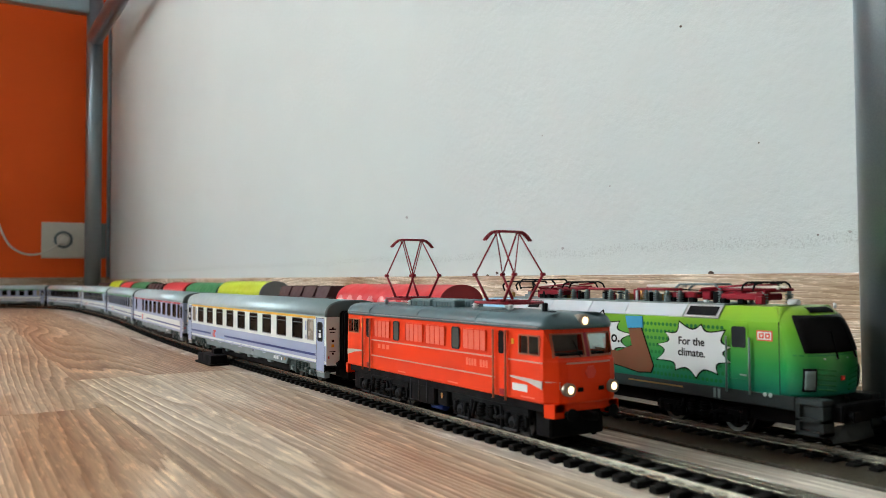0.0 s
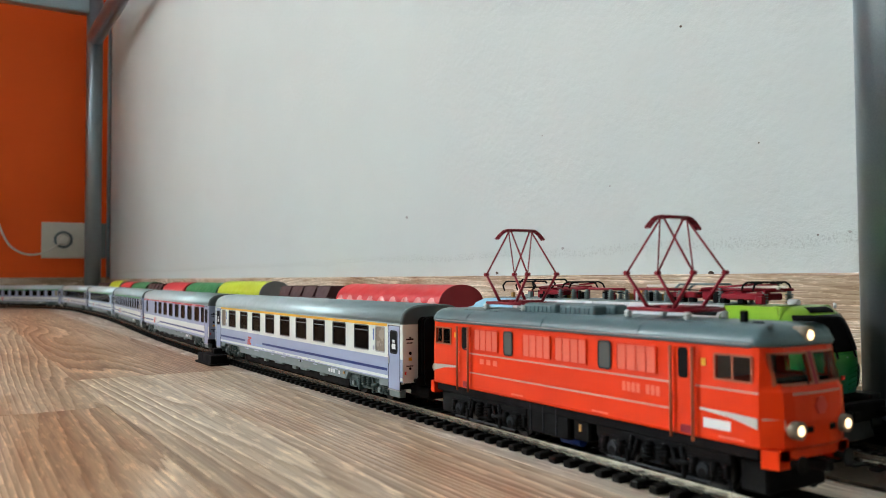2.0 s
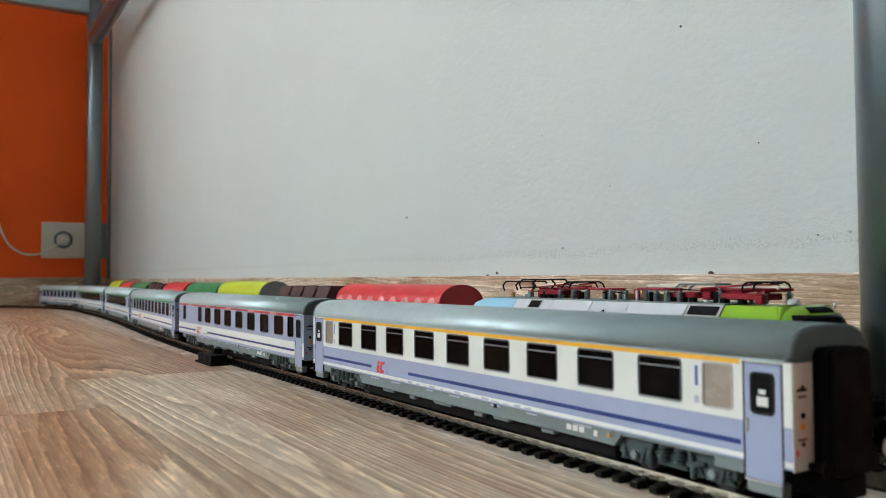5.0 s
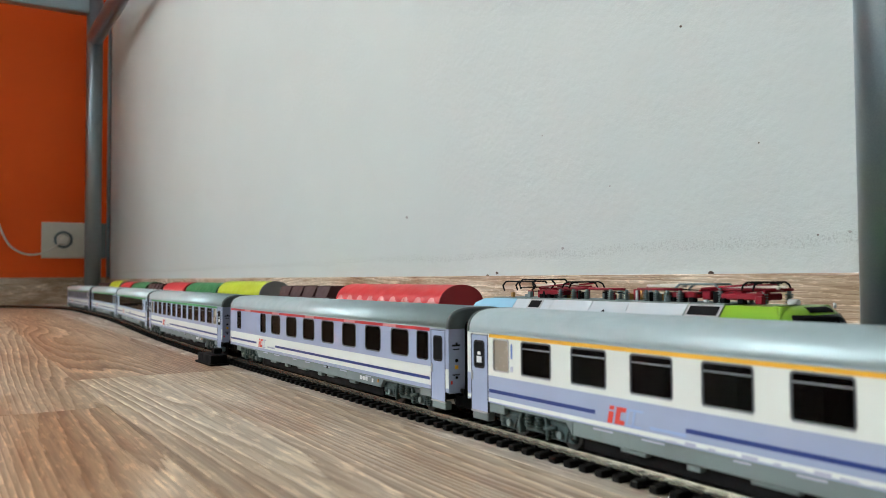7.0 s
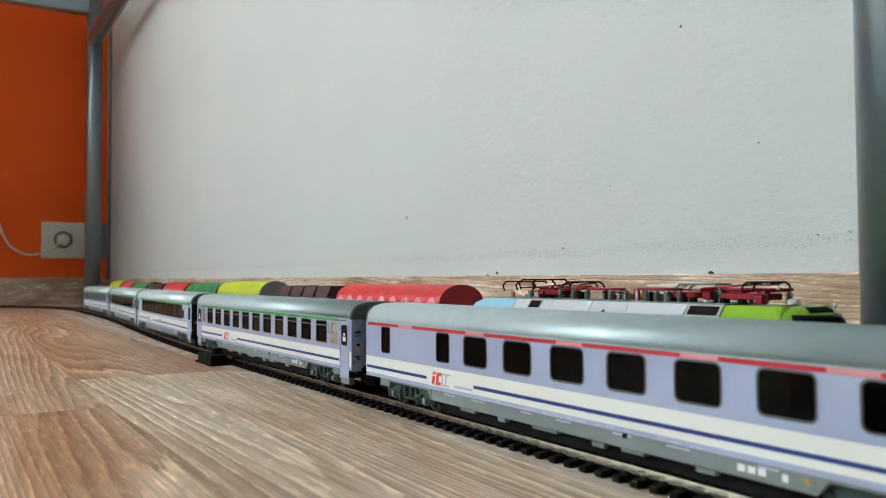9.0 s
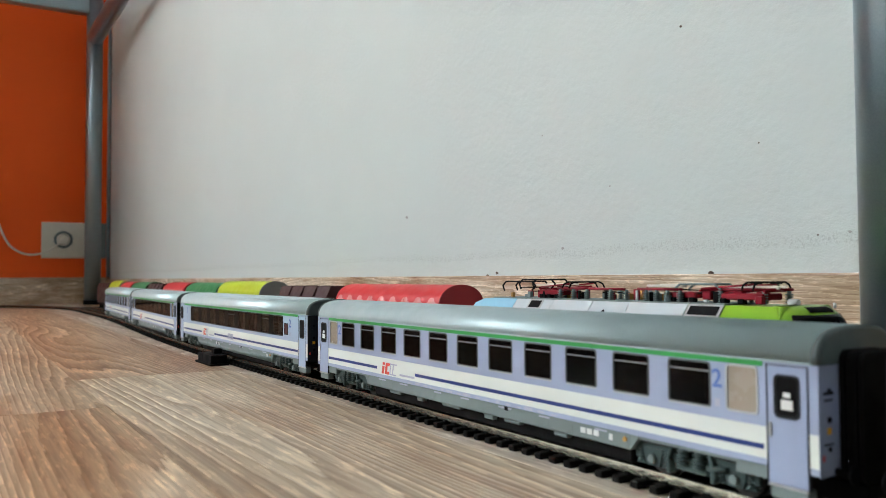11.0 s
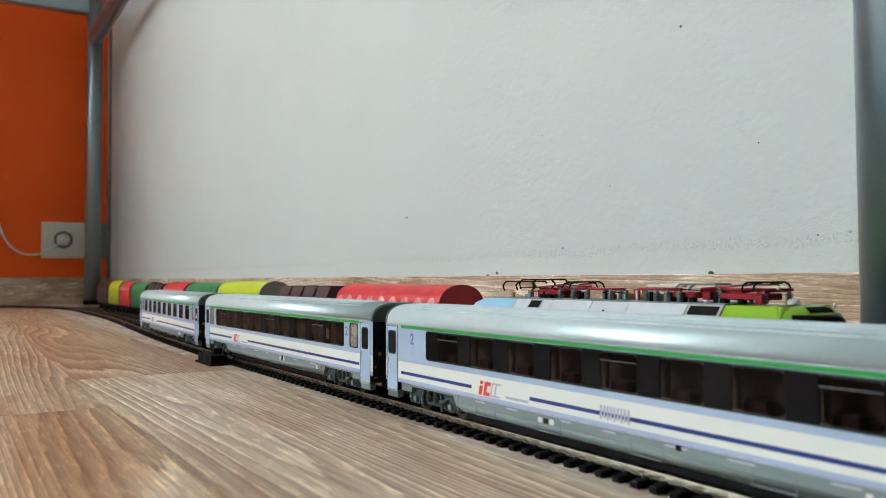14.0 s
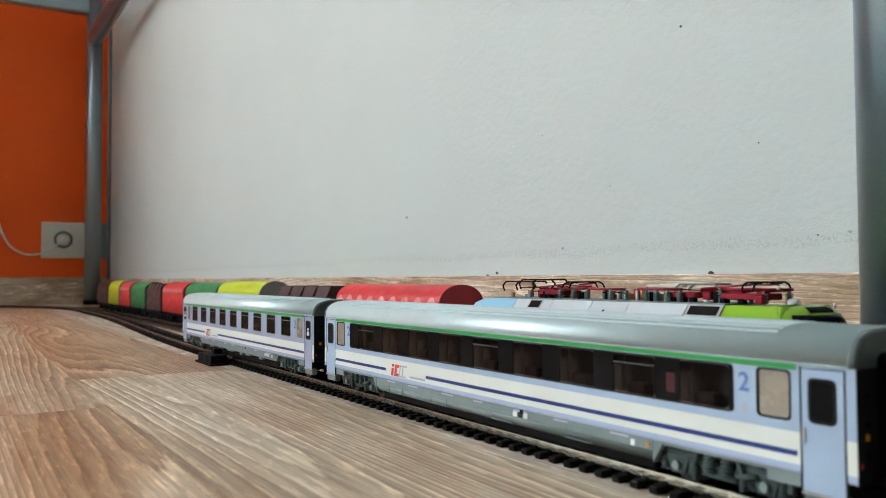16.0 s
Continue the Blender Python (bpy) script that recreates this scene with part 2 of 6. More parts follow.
def box(bm, x0, x1, y0, y1, z0, z1, bevel=0.0, seg=1):
    vs = [bm.verts.new(p) for p in ((x0, y0, z0), (x1, y0, z0), (x1, y1, z0), (x0, y1, z0), (x0, y0, z1), (x1, y0, z1), (x1, y1, z1), (x0, y1, z1))]
    fs = [bm.faces.new([vs[i] for i in q]) for q in ((0, 3, 2, 1), (4, 5, 6, 7), (0, 1, 5, 4), (1, 2, 6, 5), (2, 3, 7, 6), (3, 0, 4, 7))]
    if bevel:
        es = list({e for f in fs for e in f.edges})
        bmesh.ops.bevel(bm, geom=es, offset=bevel, segments=seg, affect="EDGES", profile=0.6)
    return bm


def rod(bm, a, b, r, seg=8, r2=None):
    a, b = Vector(a), Vector(b)
    q = (b - a).to_track_quat("Z", "Y")
    rings = []
    for c, rr in ((a, r), (b, r if r2 is None else r2)):
        rings.append([bm.verts.new(c + q @ Vector((rr * math.cos(k * math.tau / seg), rr * math.sin(k * math.tau / seg), 0))) for k in range(seg)])
    for k in range(seg):
        f = bm.faces.new((rings[0][k], rings[0][(k + 1) % seg], rings[1][(k + 1) % seg], rings[1][k]))
        f.smooth = seg > 6
    bm.faces.new(rings[0][::-1])
    bm.faces.new(rings[1])
    return bm


def loft(bm, sections, close=True, caps=True, smooth=False):
    """Skin between sections, each a list of the same number of points."""
    rows = [[bm.verts.new(p) for p in s] for s in sections]
    n = len(rows[0])
    for a, b in zip(rows, rows[1:]):
        for k in range(n if close else n - 1):
            f = bm.faces.new((a[k], a[(k + 1) % n], b[(k + 1) % n], b[k]))
            f.smooth = smooth
    if caps and close:
        bm.faces.new(rows[0][::-1])
        bm.faces.new(rows[-1])
    return bm


def rrect(x0, x1, z0, z1, r, n=4):
    pts = []
    for cx, cz, a0 in ((x1 - r, z1 - r, 0), (x0 + r, z1 - r, 90), (x0 + r, z0 + r, 180), (x1 - r, z0 + r, 270)):
        for k in range(n + 1):
            a = radians(a0 + 90 * k / n)
            pts.append((cx + r * math.cos(a), cz + r * math.sin(a)))
    return pts


def ring_xz(bm, outer, inner, y0, y1):
    """A frame lying in a side wall: outer and inner outlines (x, z), from y0 (outside) to y1."""
    n = len(outer)
    rows = [[bm.verts.new((x, y, z)) for x, z in pts] for pts, y in ((outer, y1), (outer, y0), (inner, y0), (inner, y1))]
    for a, b in zip(rows, rows[1:]):
        for k in range(n):
            bm.faces.new((a[k], a[(k + 1) % n], b[(k + 1) % n], b[k]))
    return bm


def slab_xz(bm, pts, y0, y1):
    rows = [[bm.verts.new((x, y, z)) for x, z in pts] for y in (y0, y1)]
    n = len(pts)
    for k in range(n):
        bm.faces.new((rows[0][k], rows[0][(k + 1) % n], rows[1][(k + 1) % n], rows[1][k]))
    bm.faces.new(rows[0][::-1])
    bm.faces.new(rows[1])
    return bm


def disc_y(bm, x, z, y0, y1, r, seg=20):
    return rod(bm, (x, y0, z), (x, y1, z), r, seg)


def mesh_of(name, bm, material):
    bmesh.ops.recalc_face_normals(bm, faces=bm.faces)
    me = bpy.data.meshes.new(name)
    bm.transform(Matrix.Scale(MM, 4))
    bm.to_mesh(me)
    bm.free()
    me.materials.append(material)
    return me


def part(name, bm, material, parent=None, label=""):
    ob = new(name, mesh_of(name, bm, material))
    ob.parent = parent
    if label:
        ob["label"] = label
    return ob


def share(name, me, parent, m):
    ob = new(name, me)
    ob.parent = parent
    ob.matrix_basis = m
    return ob


def writing(name, text, size, parent, m, material, label=""):
    cu = bpy.data.curves.new(name, "FONT")
    cu.body, cu.size, cu.extrude = text, size * MM, 0.04 * MM
    cu.align_x, cu.align_y = "CENTER", "CENTER"
    cu.offset = 0.016 * size * MM
    cu.materials.append(material)
    ob = new(name, cu)
    ob.parent = parent
    ob.matrix_basis = m
    if label:
        ob["label"] = label
    return ob


def side_pose(x, y, z):
    """Flat on a side that faces -y, reading along +x."""
    return Matrix.Translation((x * MM, y * MM, z * MM)) @ Euler((radians(90), 0, 0)).to_matrix().to_4x4()


def B():
    return bmesh.new()


# ---- the room ----
YW, XO, XE, YS, ZC = 365.0, -2325.0, 2300.0, -3500.0, 2500.0


def build_room():
    wn = part("wall_north", box(B(), XO - 120, XE + 120, YW, YW + 120, 0, ZC), M_WALL)
    tagged(wn, "pale grey plastered wall with small chips above oak skirting", "wall", kind="structure")
    for x, z, r, m in ((-321.5, 211.8, 0.9, M_CHIP), (-269.8, 134.8, 0.7, M_CHIP), (-656, 121, 2.2, M_SCUFF), (-510.2, 67.2, 1.6, M_CHIP),
                       (-431, 84, 1.4, M_SCUFF), (-382.7, 123, 0.8, M_SCUFF), (-220.3, 84.8, 1.0, M_SCUFF), (-452, 167, 0.7, M_SCUFF), (-237, 84.0, 0.6, M_CHIP)):
        rnd = random.Random(int(x))
        pts = [(x + r * rnd.uniform(0.6, 1.3) * math.cos(k * math.tau / 9), z + r * rnd.uniform(0.4, 0.9) * math.sin(k * math.tau / 9)) for k in range(9)]
        part("chip", slab_xz(B(), pts, YW - 0.25, YW + 0.2), m, wn)
    wy0, wy1, wz0, wz1 = -3230.0, -1470.0, 940.0, 2260.0
    bm = B()
    box(bm, XO - 120, XO, YS - 120, wy0, 0, ZC)
    box(bm, XO - 120, XO, wy1, YW, 0, ZC)
    box(bm, XO - 120, XO, wy0, wy1, 0, wz0)
    box(bm, XO - 120, XO, wy0, wy1, wz1, ZC)
    ww = part("wall_west", bm, M_ORANGEWALL)
    tagged(ww, "bright orange painted wall with oak skirting", "wall", kind="structure")
    we = part("wall_east", box(B(), XE, XE + 120, YS - 120, YW, 0, ZC), M_PLAIN)
    tagged(we, "plain unseen wall closing the room, darkened to cut fill light", "wall", kind="structure")
    ws = part("wall_south", box(B(), XO, XE, YS - 120, YS, 0, ZC), M_PLAIN)
    tagged(ws, "plain unseen wall closing the room, darkened to cut fill light", "wall", kind="structure")
    win = tagged(new("window_1"), "window with dimmed white frame and clear panes", "window", kind="structure")
    win.matrix_basis = Matrix.Translation((XO * MM, 0, 0)) @ Matrix.Rotation(radians(90), 4, "Z")
    fr = B()
    ring_xz(fr, [(wy0, wz0), (wy1, wz0), (wy1, wz1), (wy0, wz1)], [(wy0 + 60, wz0 + 60), (wy1 - 60, wz0 + 60), (wy1 - 60, wz1 - 60), (wy0 + 60, wz1 - 60)], 30, 90)
    ym = (wy0 + wy1) / 2
    box(fr, ym - 40, ym + 40, 32, 88, wz0 + 60, wz1 - 60)
    # the frame shares the ceiling's dimmed white
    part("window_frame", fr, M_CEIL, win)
    for a, b in ((wy0 + 60, ym - 40), (ym + 40, wy1 - 60)):
        g = part("pane", box(B(), a, b, 58, 64, wz0 + 60, wz1 - 60), M_CLEAR, win)
        g.visible_shadow = False
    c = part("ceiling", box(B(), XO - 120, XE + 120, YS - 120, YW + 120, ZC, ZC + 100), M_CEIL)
    tagged(c, "plain unseen ceiling, its white dimmed to cut bounce light", "ceiling", kind="structure")
    # skirting boards
    for nm, bm in (("baseboard_north", box(B(), XO + 14, XE, YW - 14, YW - 0.2, 0.5, 65.1, 1.0, 2)), ("baseboard_west", box(B(), YS, YW - 0.4, -XO - 14, -XO - 0.2, 0.5, 70.0, 1.5, 2))):
        bb = part(nm, bm, M_BASE)
        if nm == "baseboard_west":
            bb.matrix_basis = Matrix.Rotation(radians(90), 4, "Z")
        tagged(bb, "light oak skirting board with streaky grain", "baseboard", kind="structure")
    # floor boards along the railway
    fl = part("floor", box(B(), XO - 120, XE + 120, YS - 120, YW + 120, -30, -0.8), M_BLACK)
    tagged(fl, "pale oak laminate floor of long boards", "floor", kind="structure")
    w, ln = 100.6, 1285.0
    board = lambda length, m_: mesh_of("plank", box(B(), -length / 2 + 0.15, length / 2 - 0.15, -w / 2 + 0.12, w / 2 - 0.12, -6, 0, 0.1), m_)
    kinds = [M_FLOOR, M_FLOOR_PALE, M_FLOOR_BROWN]
    full = [board(ln, m_) for m_ in kinds]
    # rows beside the railway: joint and the tone of the boards before and after it
    known = {1: (-1250.0, 1, 1), 2: (-557.0, 2, 0), 3: (-430.0, 0, 2)}
    rnd = random.Random(4)
    k, yc = 0, 67.0 + w / 2 + 2 * w
    while yc > YS - w / 2:
        joint, before, after = known.get(k, (-557.0 + rnd.uniform(0.1, 0.9) * ln, rnd.randrange(3), rnd.randrange(3)))
        x = joint + ln / 2
        while x - ln / 2 > XO - 20:
            x -= ln
        while x - ln / 2 < XE:
            a, b = max(x - ln / 2, XO), min(x + ln / 2, XE)
            tone = before if x < joint else after if x < joint + ln else rnd.randrange(3)
            if b - a > ln - 1:
                share("plank", full[tone], fl, Matrix.Translation((x * MM, yc * MM, 0)))
            elif b - a > 30:
                share("plank", board(b - a, kinds[tone]), fl, Matrix.Translation(((a + b) / 2 * MM, yc * MM, 0)))
            x += ln
        yc -= w
        k += 1


LEG_X = -158.3


def build_bed():
    bed = tagged(new("bed_frame"), "grey tubular metal bed frame standing over the railway", "bed")
    for x in (-2206.0, LEG_X):
        part("leg", rod(B(), (x, 305, 0), (x, 305, 800), 19.5, 28), M_TUBE, bed)
    part("side_rail", rod(B(), (-2206, 305, 688), (LEG_X, 305, 688), 20, 24), M_TUBE, bed)
    bm = box(B(), -2222, -2190, -900, 292, 747, 830, 6, 2)
    part("end_rail", bm, M_TUBE, bed)
    part("leg", rod(B(), (-2206, -900, 0), (-2206, -900, 800), 19.5, 28), M_TUBE, bed)
    for x in (-2206.0, LEG_X):
        bm = rod(B(), (x, 305, -0.0), (x, 305, 12), 21.5, 24)
        part("foot", bm, M_BLACK, bed, "black plastic foot cap")


def build_corner_rod():
    # a thin grey upright in the corner, drawn as a plain rod
    d = part("corner_rod", rod(B(), (XO + 6, YW - 6, 70.5), (XO + 6, YW - 6, 1500), 4.5, 12), M_TUBE)
    tagged(d, "thin grey upright rod in the wall corner", "cable duct")


def build_socket():
    s = tagged(new("wall_socket"), "ivory wall socket with a round recess and a plug in it", "socket")
    x0 = XO + 0.2
    bm = box(B(), x0, x0 + 9, 196, 301, 121, 216, 3, 2)
    part("plate", bm, M_SOCKET, s)
    bm = B()
    n = 28
    prof = [(9.2, 23), (11.0, 23), (11.0, 20), (9.6, 17)]
    loft(bm, [[(x0 + dx, 248 + r * math.cos(k * math.tau / n), 170 + r * math.sin(k * math.tau / n)) for k in range(n)] for dx, r in prof], True, False, True)
    # the recess's shade is painted on as a grey ring
    part("ring", bm, M_SKIRT, s, "recess ring with its shade painted grey")
    # second plate of the double socket, coloured grey for the shade on it
    part("plate", box(B(), x0, x0 + 9, 302, 354, 121, 216, 3, 2), M_SKIRT, s, "second socket plate in the corner, its shade painted grey")
    part("plug", rod(B(), (x0 + 9, 248, 170), (x0 + 30, 246, 170), 15, 24, 11), M_SOCKET, s, "flat round cream plug")
    cu = bpy.data.curves.new("power_cable", "CURVE")
    cu.dimensions, cu.bevel_depth, cu.bevel_resolution = "3D", 2.6 * MM, 3
    sp = cu.splines.new("BEZIER")
    pts = [(XO + 30, 246, 168), (XO + 32, 200, 134), (XO + 20, 140, 138), (XO + 14, 100, 200), (XO + 12, 60, 420), (XO + 12, 40, 700)]
    sp.bezier_points.add(len(pts) - 1)
    for q, c in zip(sp.bezier_points, pts):
        q.co = Vector(c) * MM
        q.handle_left_type = q.handle_right_type = "AUTO"
    cu.materials.append(M_CABLE)
    tagged(new("power_cable", cu), "thin white cable curving from the wall socket", "cable")


# ---- railway ----
RAIL = 5.0
Y1, Y2 = 190.74, 266.0
UNDERLAY_Y = 234.0
PITCH = 7.72


def smooth(u):
    u = min(1.0, max(0.0, u))
    return u * u * (3 - 2 * u)


def path(s):
    """Centre line of the running track: place (mm) and heading at the distance s, equal to x on the straight."""
    def flat(x):
        return Y1 + 35.0 * smooth((-640.0 - x) / 860.0)
    if s >= -1760.0:
        return s, flat(s), math.atan2(flat(s + 1) - flat(s - 1), 2.0)
    a = min((-1760.0 - s) / 600.0, radians(45))
    x, y = -1760.0 - 600.0 * math.sin(a), flat(-1760) - 600.0 * (1 - math.cos(a))
    rest = -1760.0 - s - 600.0 * a
    if rest > 0:
        c = a + rest / 330.0
        x -= 330.0 * (math.sin(c) - math.sin(a))
        y -= 330.0 * (math.cos(a) - math.cos(c))
        a = c
    return x, y, a


def path2(s):
    return s, Y2, 0.0


def build_track(name, line, s0, s1, near0, near1, label):
    t = tagged(new(name), label, "track")
    for side, word in ((-8.65, "rail"), (8.65, "rail")):
        bm = B()
        prof = [(-1.1, 2.4), (1.1, 2.4), (1.1, 2.8), (0.3, 3.1), (0.3, 4.1), (0.45, 4.3), (0.45, 4.9), (0.35, 5.0), (-0.35, 5.0), (-0.45, 4.9), (-0.45, 4.3), (-0.3, 4.1), (-0.3, 3.1), (-1.1, 2.8)]
        secs, s = [], s0
        while s <= s1:
            x, y, a = line(s)
            nx, ny = -math.sin(a), math.cos(a)
            secs.append([(x + nx * (side + p), y + ny * (side + p), z) for p, z in prof])
            s += 20.0
        loft(bm, secs)
        part(word, bm, M_RAIL, t, "shiny nickel silver rail")
    bm = B()
    box(bm, -1.75, 1.75, -15.2, 15.2, 0.1, 2.3, 0.35)
    for y in (-8.65, 8.65):
        box(bm, -0.9, 0.9, y - 2.0, y - 1.1, 2.3, 3.1)
        box(bm, -0.9, 0.9, y + 1.1, y + 2.0, 2.3, 3.1)
    me = mesh_of("sleeper", bm, M_SLEEPER)
    rest = B()
    s = s0
    while s < s1:
        x, y, a = line(s)
        m = Matrix.Translation((x * MM, y * MM, 0)) @ Matrix.Rotation(a, 4, "Z")
        if near0 <= s <= near1:
            share("sleeper", me, t, m)
        else:
            k = len(rest.verts)
            box(rest, -1.75, 1.75, -15.2, 15.2, 0.1, 2.3)
            rest.verts.ensure_lookup_table()
            mm = Matrix.Translation((x, y, 0)) @ Matrix.Rotation(a, 4, "Z")
            for v in rest.verts[k:]:
                v.co = mm @ v.co
        s += PITCH
    # thin webs that link the sleepers under each rail
    for side in (-8.65, 8.65):
        secs, s = [], s0
        while s <= s1:
            x, y, a = line(s)
            nx, ny = -math.sin(a), math.cos(a)
            secs.append([(x + nx * (side + p), y + ny * (side + p), z) for p, z in ((-0.8, 0.3), (0.8, 0.3), (0.8, 1.5), (-0.8, 1.5))])
            s += 20.0
        loft(rest, secs)
    ob = part("sleeper_strip", rest, M_SLEEPER, t)
    ob["kind"] = "stuff"
    return t


def build_underlay():
    """Gritty dark foam under the rear track."""
    m, nt, b = mat("gritty_foam")
    v = coords(nt)
    grit = noise_node(nt, v, 900, 3, 0.7)
    c = ramp(nt, grit.outputs[0], [(0.40, (0.034, 0.025, 0.014)), (0.58, (0.07, 0.054, 0.034)), (0.68, (0.24, 0.22, 0.18))])
    tone = mixc(nt, noise_node(nt, v, 14, 3).outputs[0], (0.6, 0.55, 0.45), (1.2, 1.2, 1.2))
    nt.links.new(mixc(nt, 1.0, c.outputs[0], tone, "MULTIPLY"), b.inputs["Base Color"])
    b.inputs["Roughness"].default_value = 0.42
    bump(nt, b, grit.outputs[0], 0.7, 0.0008)
    u = part("track_underlay", box(B(), -1990, 2000, UNDERLAY_Y, 306.0, 0.02, 1.3, 0.4, 2), m)
    tagged(u, "dark gritty foam strip under the rear track", "track underlay")


def build_crumbs():
    for x, y, z, r in ((-294.5, YW - 10, 65.1, 1.5), (-509.0, YW - 10, 65.1, 1.1)):
        rnd = random.Random(int(-x))
        rows = [[(x + r * f * rnd.uniform(0.8, 1.2) * math.cos(k * math.tau / 9), y + r * 0.8 * f * math.sin(k * math.tau / 9), z + r * q) for k in range(9)] for q, f in ((0.0, 1.0), (0.4, 1.2), (0.8, 0.8), (1.05, 0.3))]
        cr = part("crumb", loft(B(), rows, smooth=True), M_CHIP, None)
        tagged(cr, "dark brown crumb lying on the skirting board", "crumb", "crumbs on the skirting")


def build_lever():
    lv = tagged(new("point_motor"), "black plastic point motor box beside the turnout", "point motor")
    part("housing", box(B(), -624, -588, 162, 174.5, 0, 7.6, 0.8, 2), M_BLACK, lv)
    part("lever", box(B(), -608, -600, 168, 174, 7.5, 11.5, 0.6), M_BLACK, lv)
    part("base_plate", box(B(), -627, -585, 160.5, 175, 0, 1.4, 0.3), M_BLACK, lv)


# ---- rolling stock ----
HW = 16.25


def wheelset(parent, x, r=5.3):
    bm = B()
    for y in (-7.9, 7.9):
        rod(bm, (0, y - 1.4, 0), (0, y + 1.4, 0), r, 22)
        rod(bm, (0, y + (1.4 if y < 0 else -1.4), 0), (0, y + (2.0 if y < 0 else -2.0), 0), r + 0.7, 22)
        for k in range(6):
            a = k * math.tau / 6
            rod(bm, (3.2 * math.cos(a), y - 1.75, 3.2 * math.sin(a)), (3.2 * math.cos(a), y + 1.75, 3.2 * math.sin(a)), 0.6, 6)
    rod(bm, (0, -8, 0), (0, 8, 0), 1.2, 10)
    ob = part("wheelset", bm, M_WHEEL, parent, "steel wheels on an axle")
    ob.matrix_basis = Matrix.Translation((x * MM, 0, r * MM))
    return ob


WHEELS = []


def bogie(parent, x, half=14.4, material=None, y=13.2):
    """Two-axle bogie: side frames with axle boxes, coil springs, dampers and brake gear."""
    material = material or M_BOGIE
    bg = B()
    h = half
    for s in (-1, 1):
        y0, y1 = (s * y - 0.8, s * y + 0.8)
        out = s * (y + 0.9)
        # swan-necked side frame
        neck = [(-h - 5, 8.0), (-8.5, 8.0), (-6, 5.6), (6, 5.6), (8.5, 8.0), (h + 5, 8.0), (h + 5, 9.6), (7.5, 9.6), (5, 7.6), (-5, 7.6), (-7.5, 9.6), (-h - 5, 9.6)]
        slab_xz(bg, [(x + a, z) for a, z in neck], y0, y1)
        for ax in (-h, h):
            slab_xz(bg, [(x + ax + a, z) for a, z in ((-4.0, 8.2), (-2.4, 3.2), (2.4, 3.2), (4.0, 8.2))], y0 - 0.3, y1 + 0.3)
            for d in (-4.8, 4.8):
                rod(bg, (x + ax + d, s * y, 3.8), (x + ax + d, s * y, 8.2), 1.1, 8)
                for k in range(4):
                    rod(bg, (x + ax + d, s * y, 4.2 + k), (x + ax + d, s * y, 4.6 + k), 1.6, 8)
                box(bg, x + ax + d - 1.7, x + ax + d + 1.7, y0 - 0.2, y1 + 0.2, 3.2, 3.9, 0.2)
            # brake shoe and its hanger
            inward = -6.6 if ax > 0 else 6.6
            box(bg, x + ax + inward - 0.8, x + ax + inward + 0.8, s * y - 2.2, s * y + 0.6, 2.6, 6.8, 0.4)
            rod(bg, (x + ax + inward, out, 9.4), (x + ax + inward, out, 3.4), 0.45, 6)
        # twin bolster springs, swing link and dampers
        for d in (-2.9, 2.9):
            rod(bg, (x + d, out, 5.4), (x + d, out, 10.4), 1.4, 10)
            for k in range(4):
                rod(bg, (x + d, out, 5.8 + 1.15 * k), (x + d, out, 6.3 + 1.15 * k), 2.0, 10)
        box(bg, x - 5.6, x + 5.6, y0 - 0.4, y1 + 0.4, 4.0, 5.6, 0.4)
        rod(bg, (x + 6, s * (y + 1.5), 6.4), (x + h - 2, s * (y + 1.5), 7.2), 0.8, 8)
        rod(bg, (x - 6.6, s * (y + 1.5), 10.2), (x - 9.0, s * (y + 1.5), 4.2), 0.7, 8)
        rod(bg, (x + 6.6, s * (y + 1.5), 10.2), (x + 9.0, s * (y + 1.5), 4.2), 0.7, 8)
        box(bg, x - h - 7.4, x - h - 5.0, y0, y1, 4.6, 9.6, 0.3)
        box(bg, x + h + 5.0, x + h + 7.4, y0, y1, 4.6, 9.6, 0.3)
    box(bg, x - 5, x + 5, -12.5, 12.5, 5.8, 8.0)
    ob = part("bogie", bg, material, parent, "grey bogie side frames with springs and axle boxes")
    for ax in (-half, half):
        WHEELS.append((parent, wheelset(ob, x + ax), 5.3))
    for ax in (-half, half):
        for s in (-1, 1):
            part("axle_box_cover", rod(B(), (x + ax, s * (y + 1.2), 5.3), (x + ax, s * (y + 2.2), 5.3), 1.5, 12, 1.2), M_SKIRT if material == M_BOGIE else M_BLACK, ob, "round axle box cover")
    return ob


def skin(bm, y, x0, x1, z0, z1, holes, depth):
    """A side wall with rectangular openings, with reveals of the given depth inwards."""
    xs = sorted({x0, x1, *(h[0] for h in holes), *(h[1] for h in holes)})
    zs = sorted({z0, z1, *(h[2] for h in holes), *(h[3] for h in holes)})

    def open_at(i, j):
        cx, cz = (xs[i] + xs[i + 1]) / 2, (zs[j] + zs[j + 1]) / 2
        return any(h[0] < cx < h[1] and h[2] < cz < h[3] for h in holes)
    grid = {(i, j): bm.verts.new((xs[i], y, zs[j])) for i in range(len(xs)) for j in range(len(zs))}
    for i in range(len(xs) - 1):
        for j in range(len(zs) - 1):
            if not open_at(i, j):
                bm.faces.new((grid[i, j], grid[i + 1, j], grid[i + 1, j + 1], grid[i, j + 1]))
    for a, b, c, d in holes:
        o = [bm.verts.new(p) for p in ((a, y, c), (b, y, c), (b, y, d), (a, y, d))]
        q = [bm.verts.new(p) for p in ((a, y + depth, c), (b, y + depth, c), (b, y + depth, d), (a, y + depth, d))]
        for k in range(4):
            bm.faces.new((o[k], o[(k + 1) % 4], q[(k + 1) % 4], q[k]))


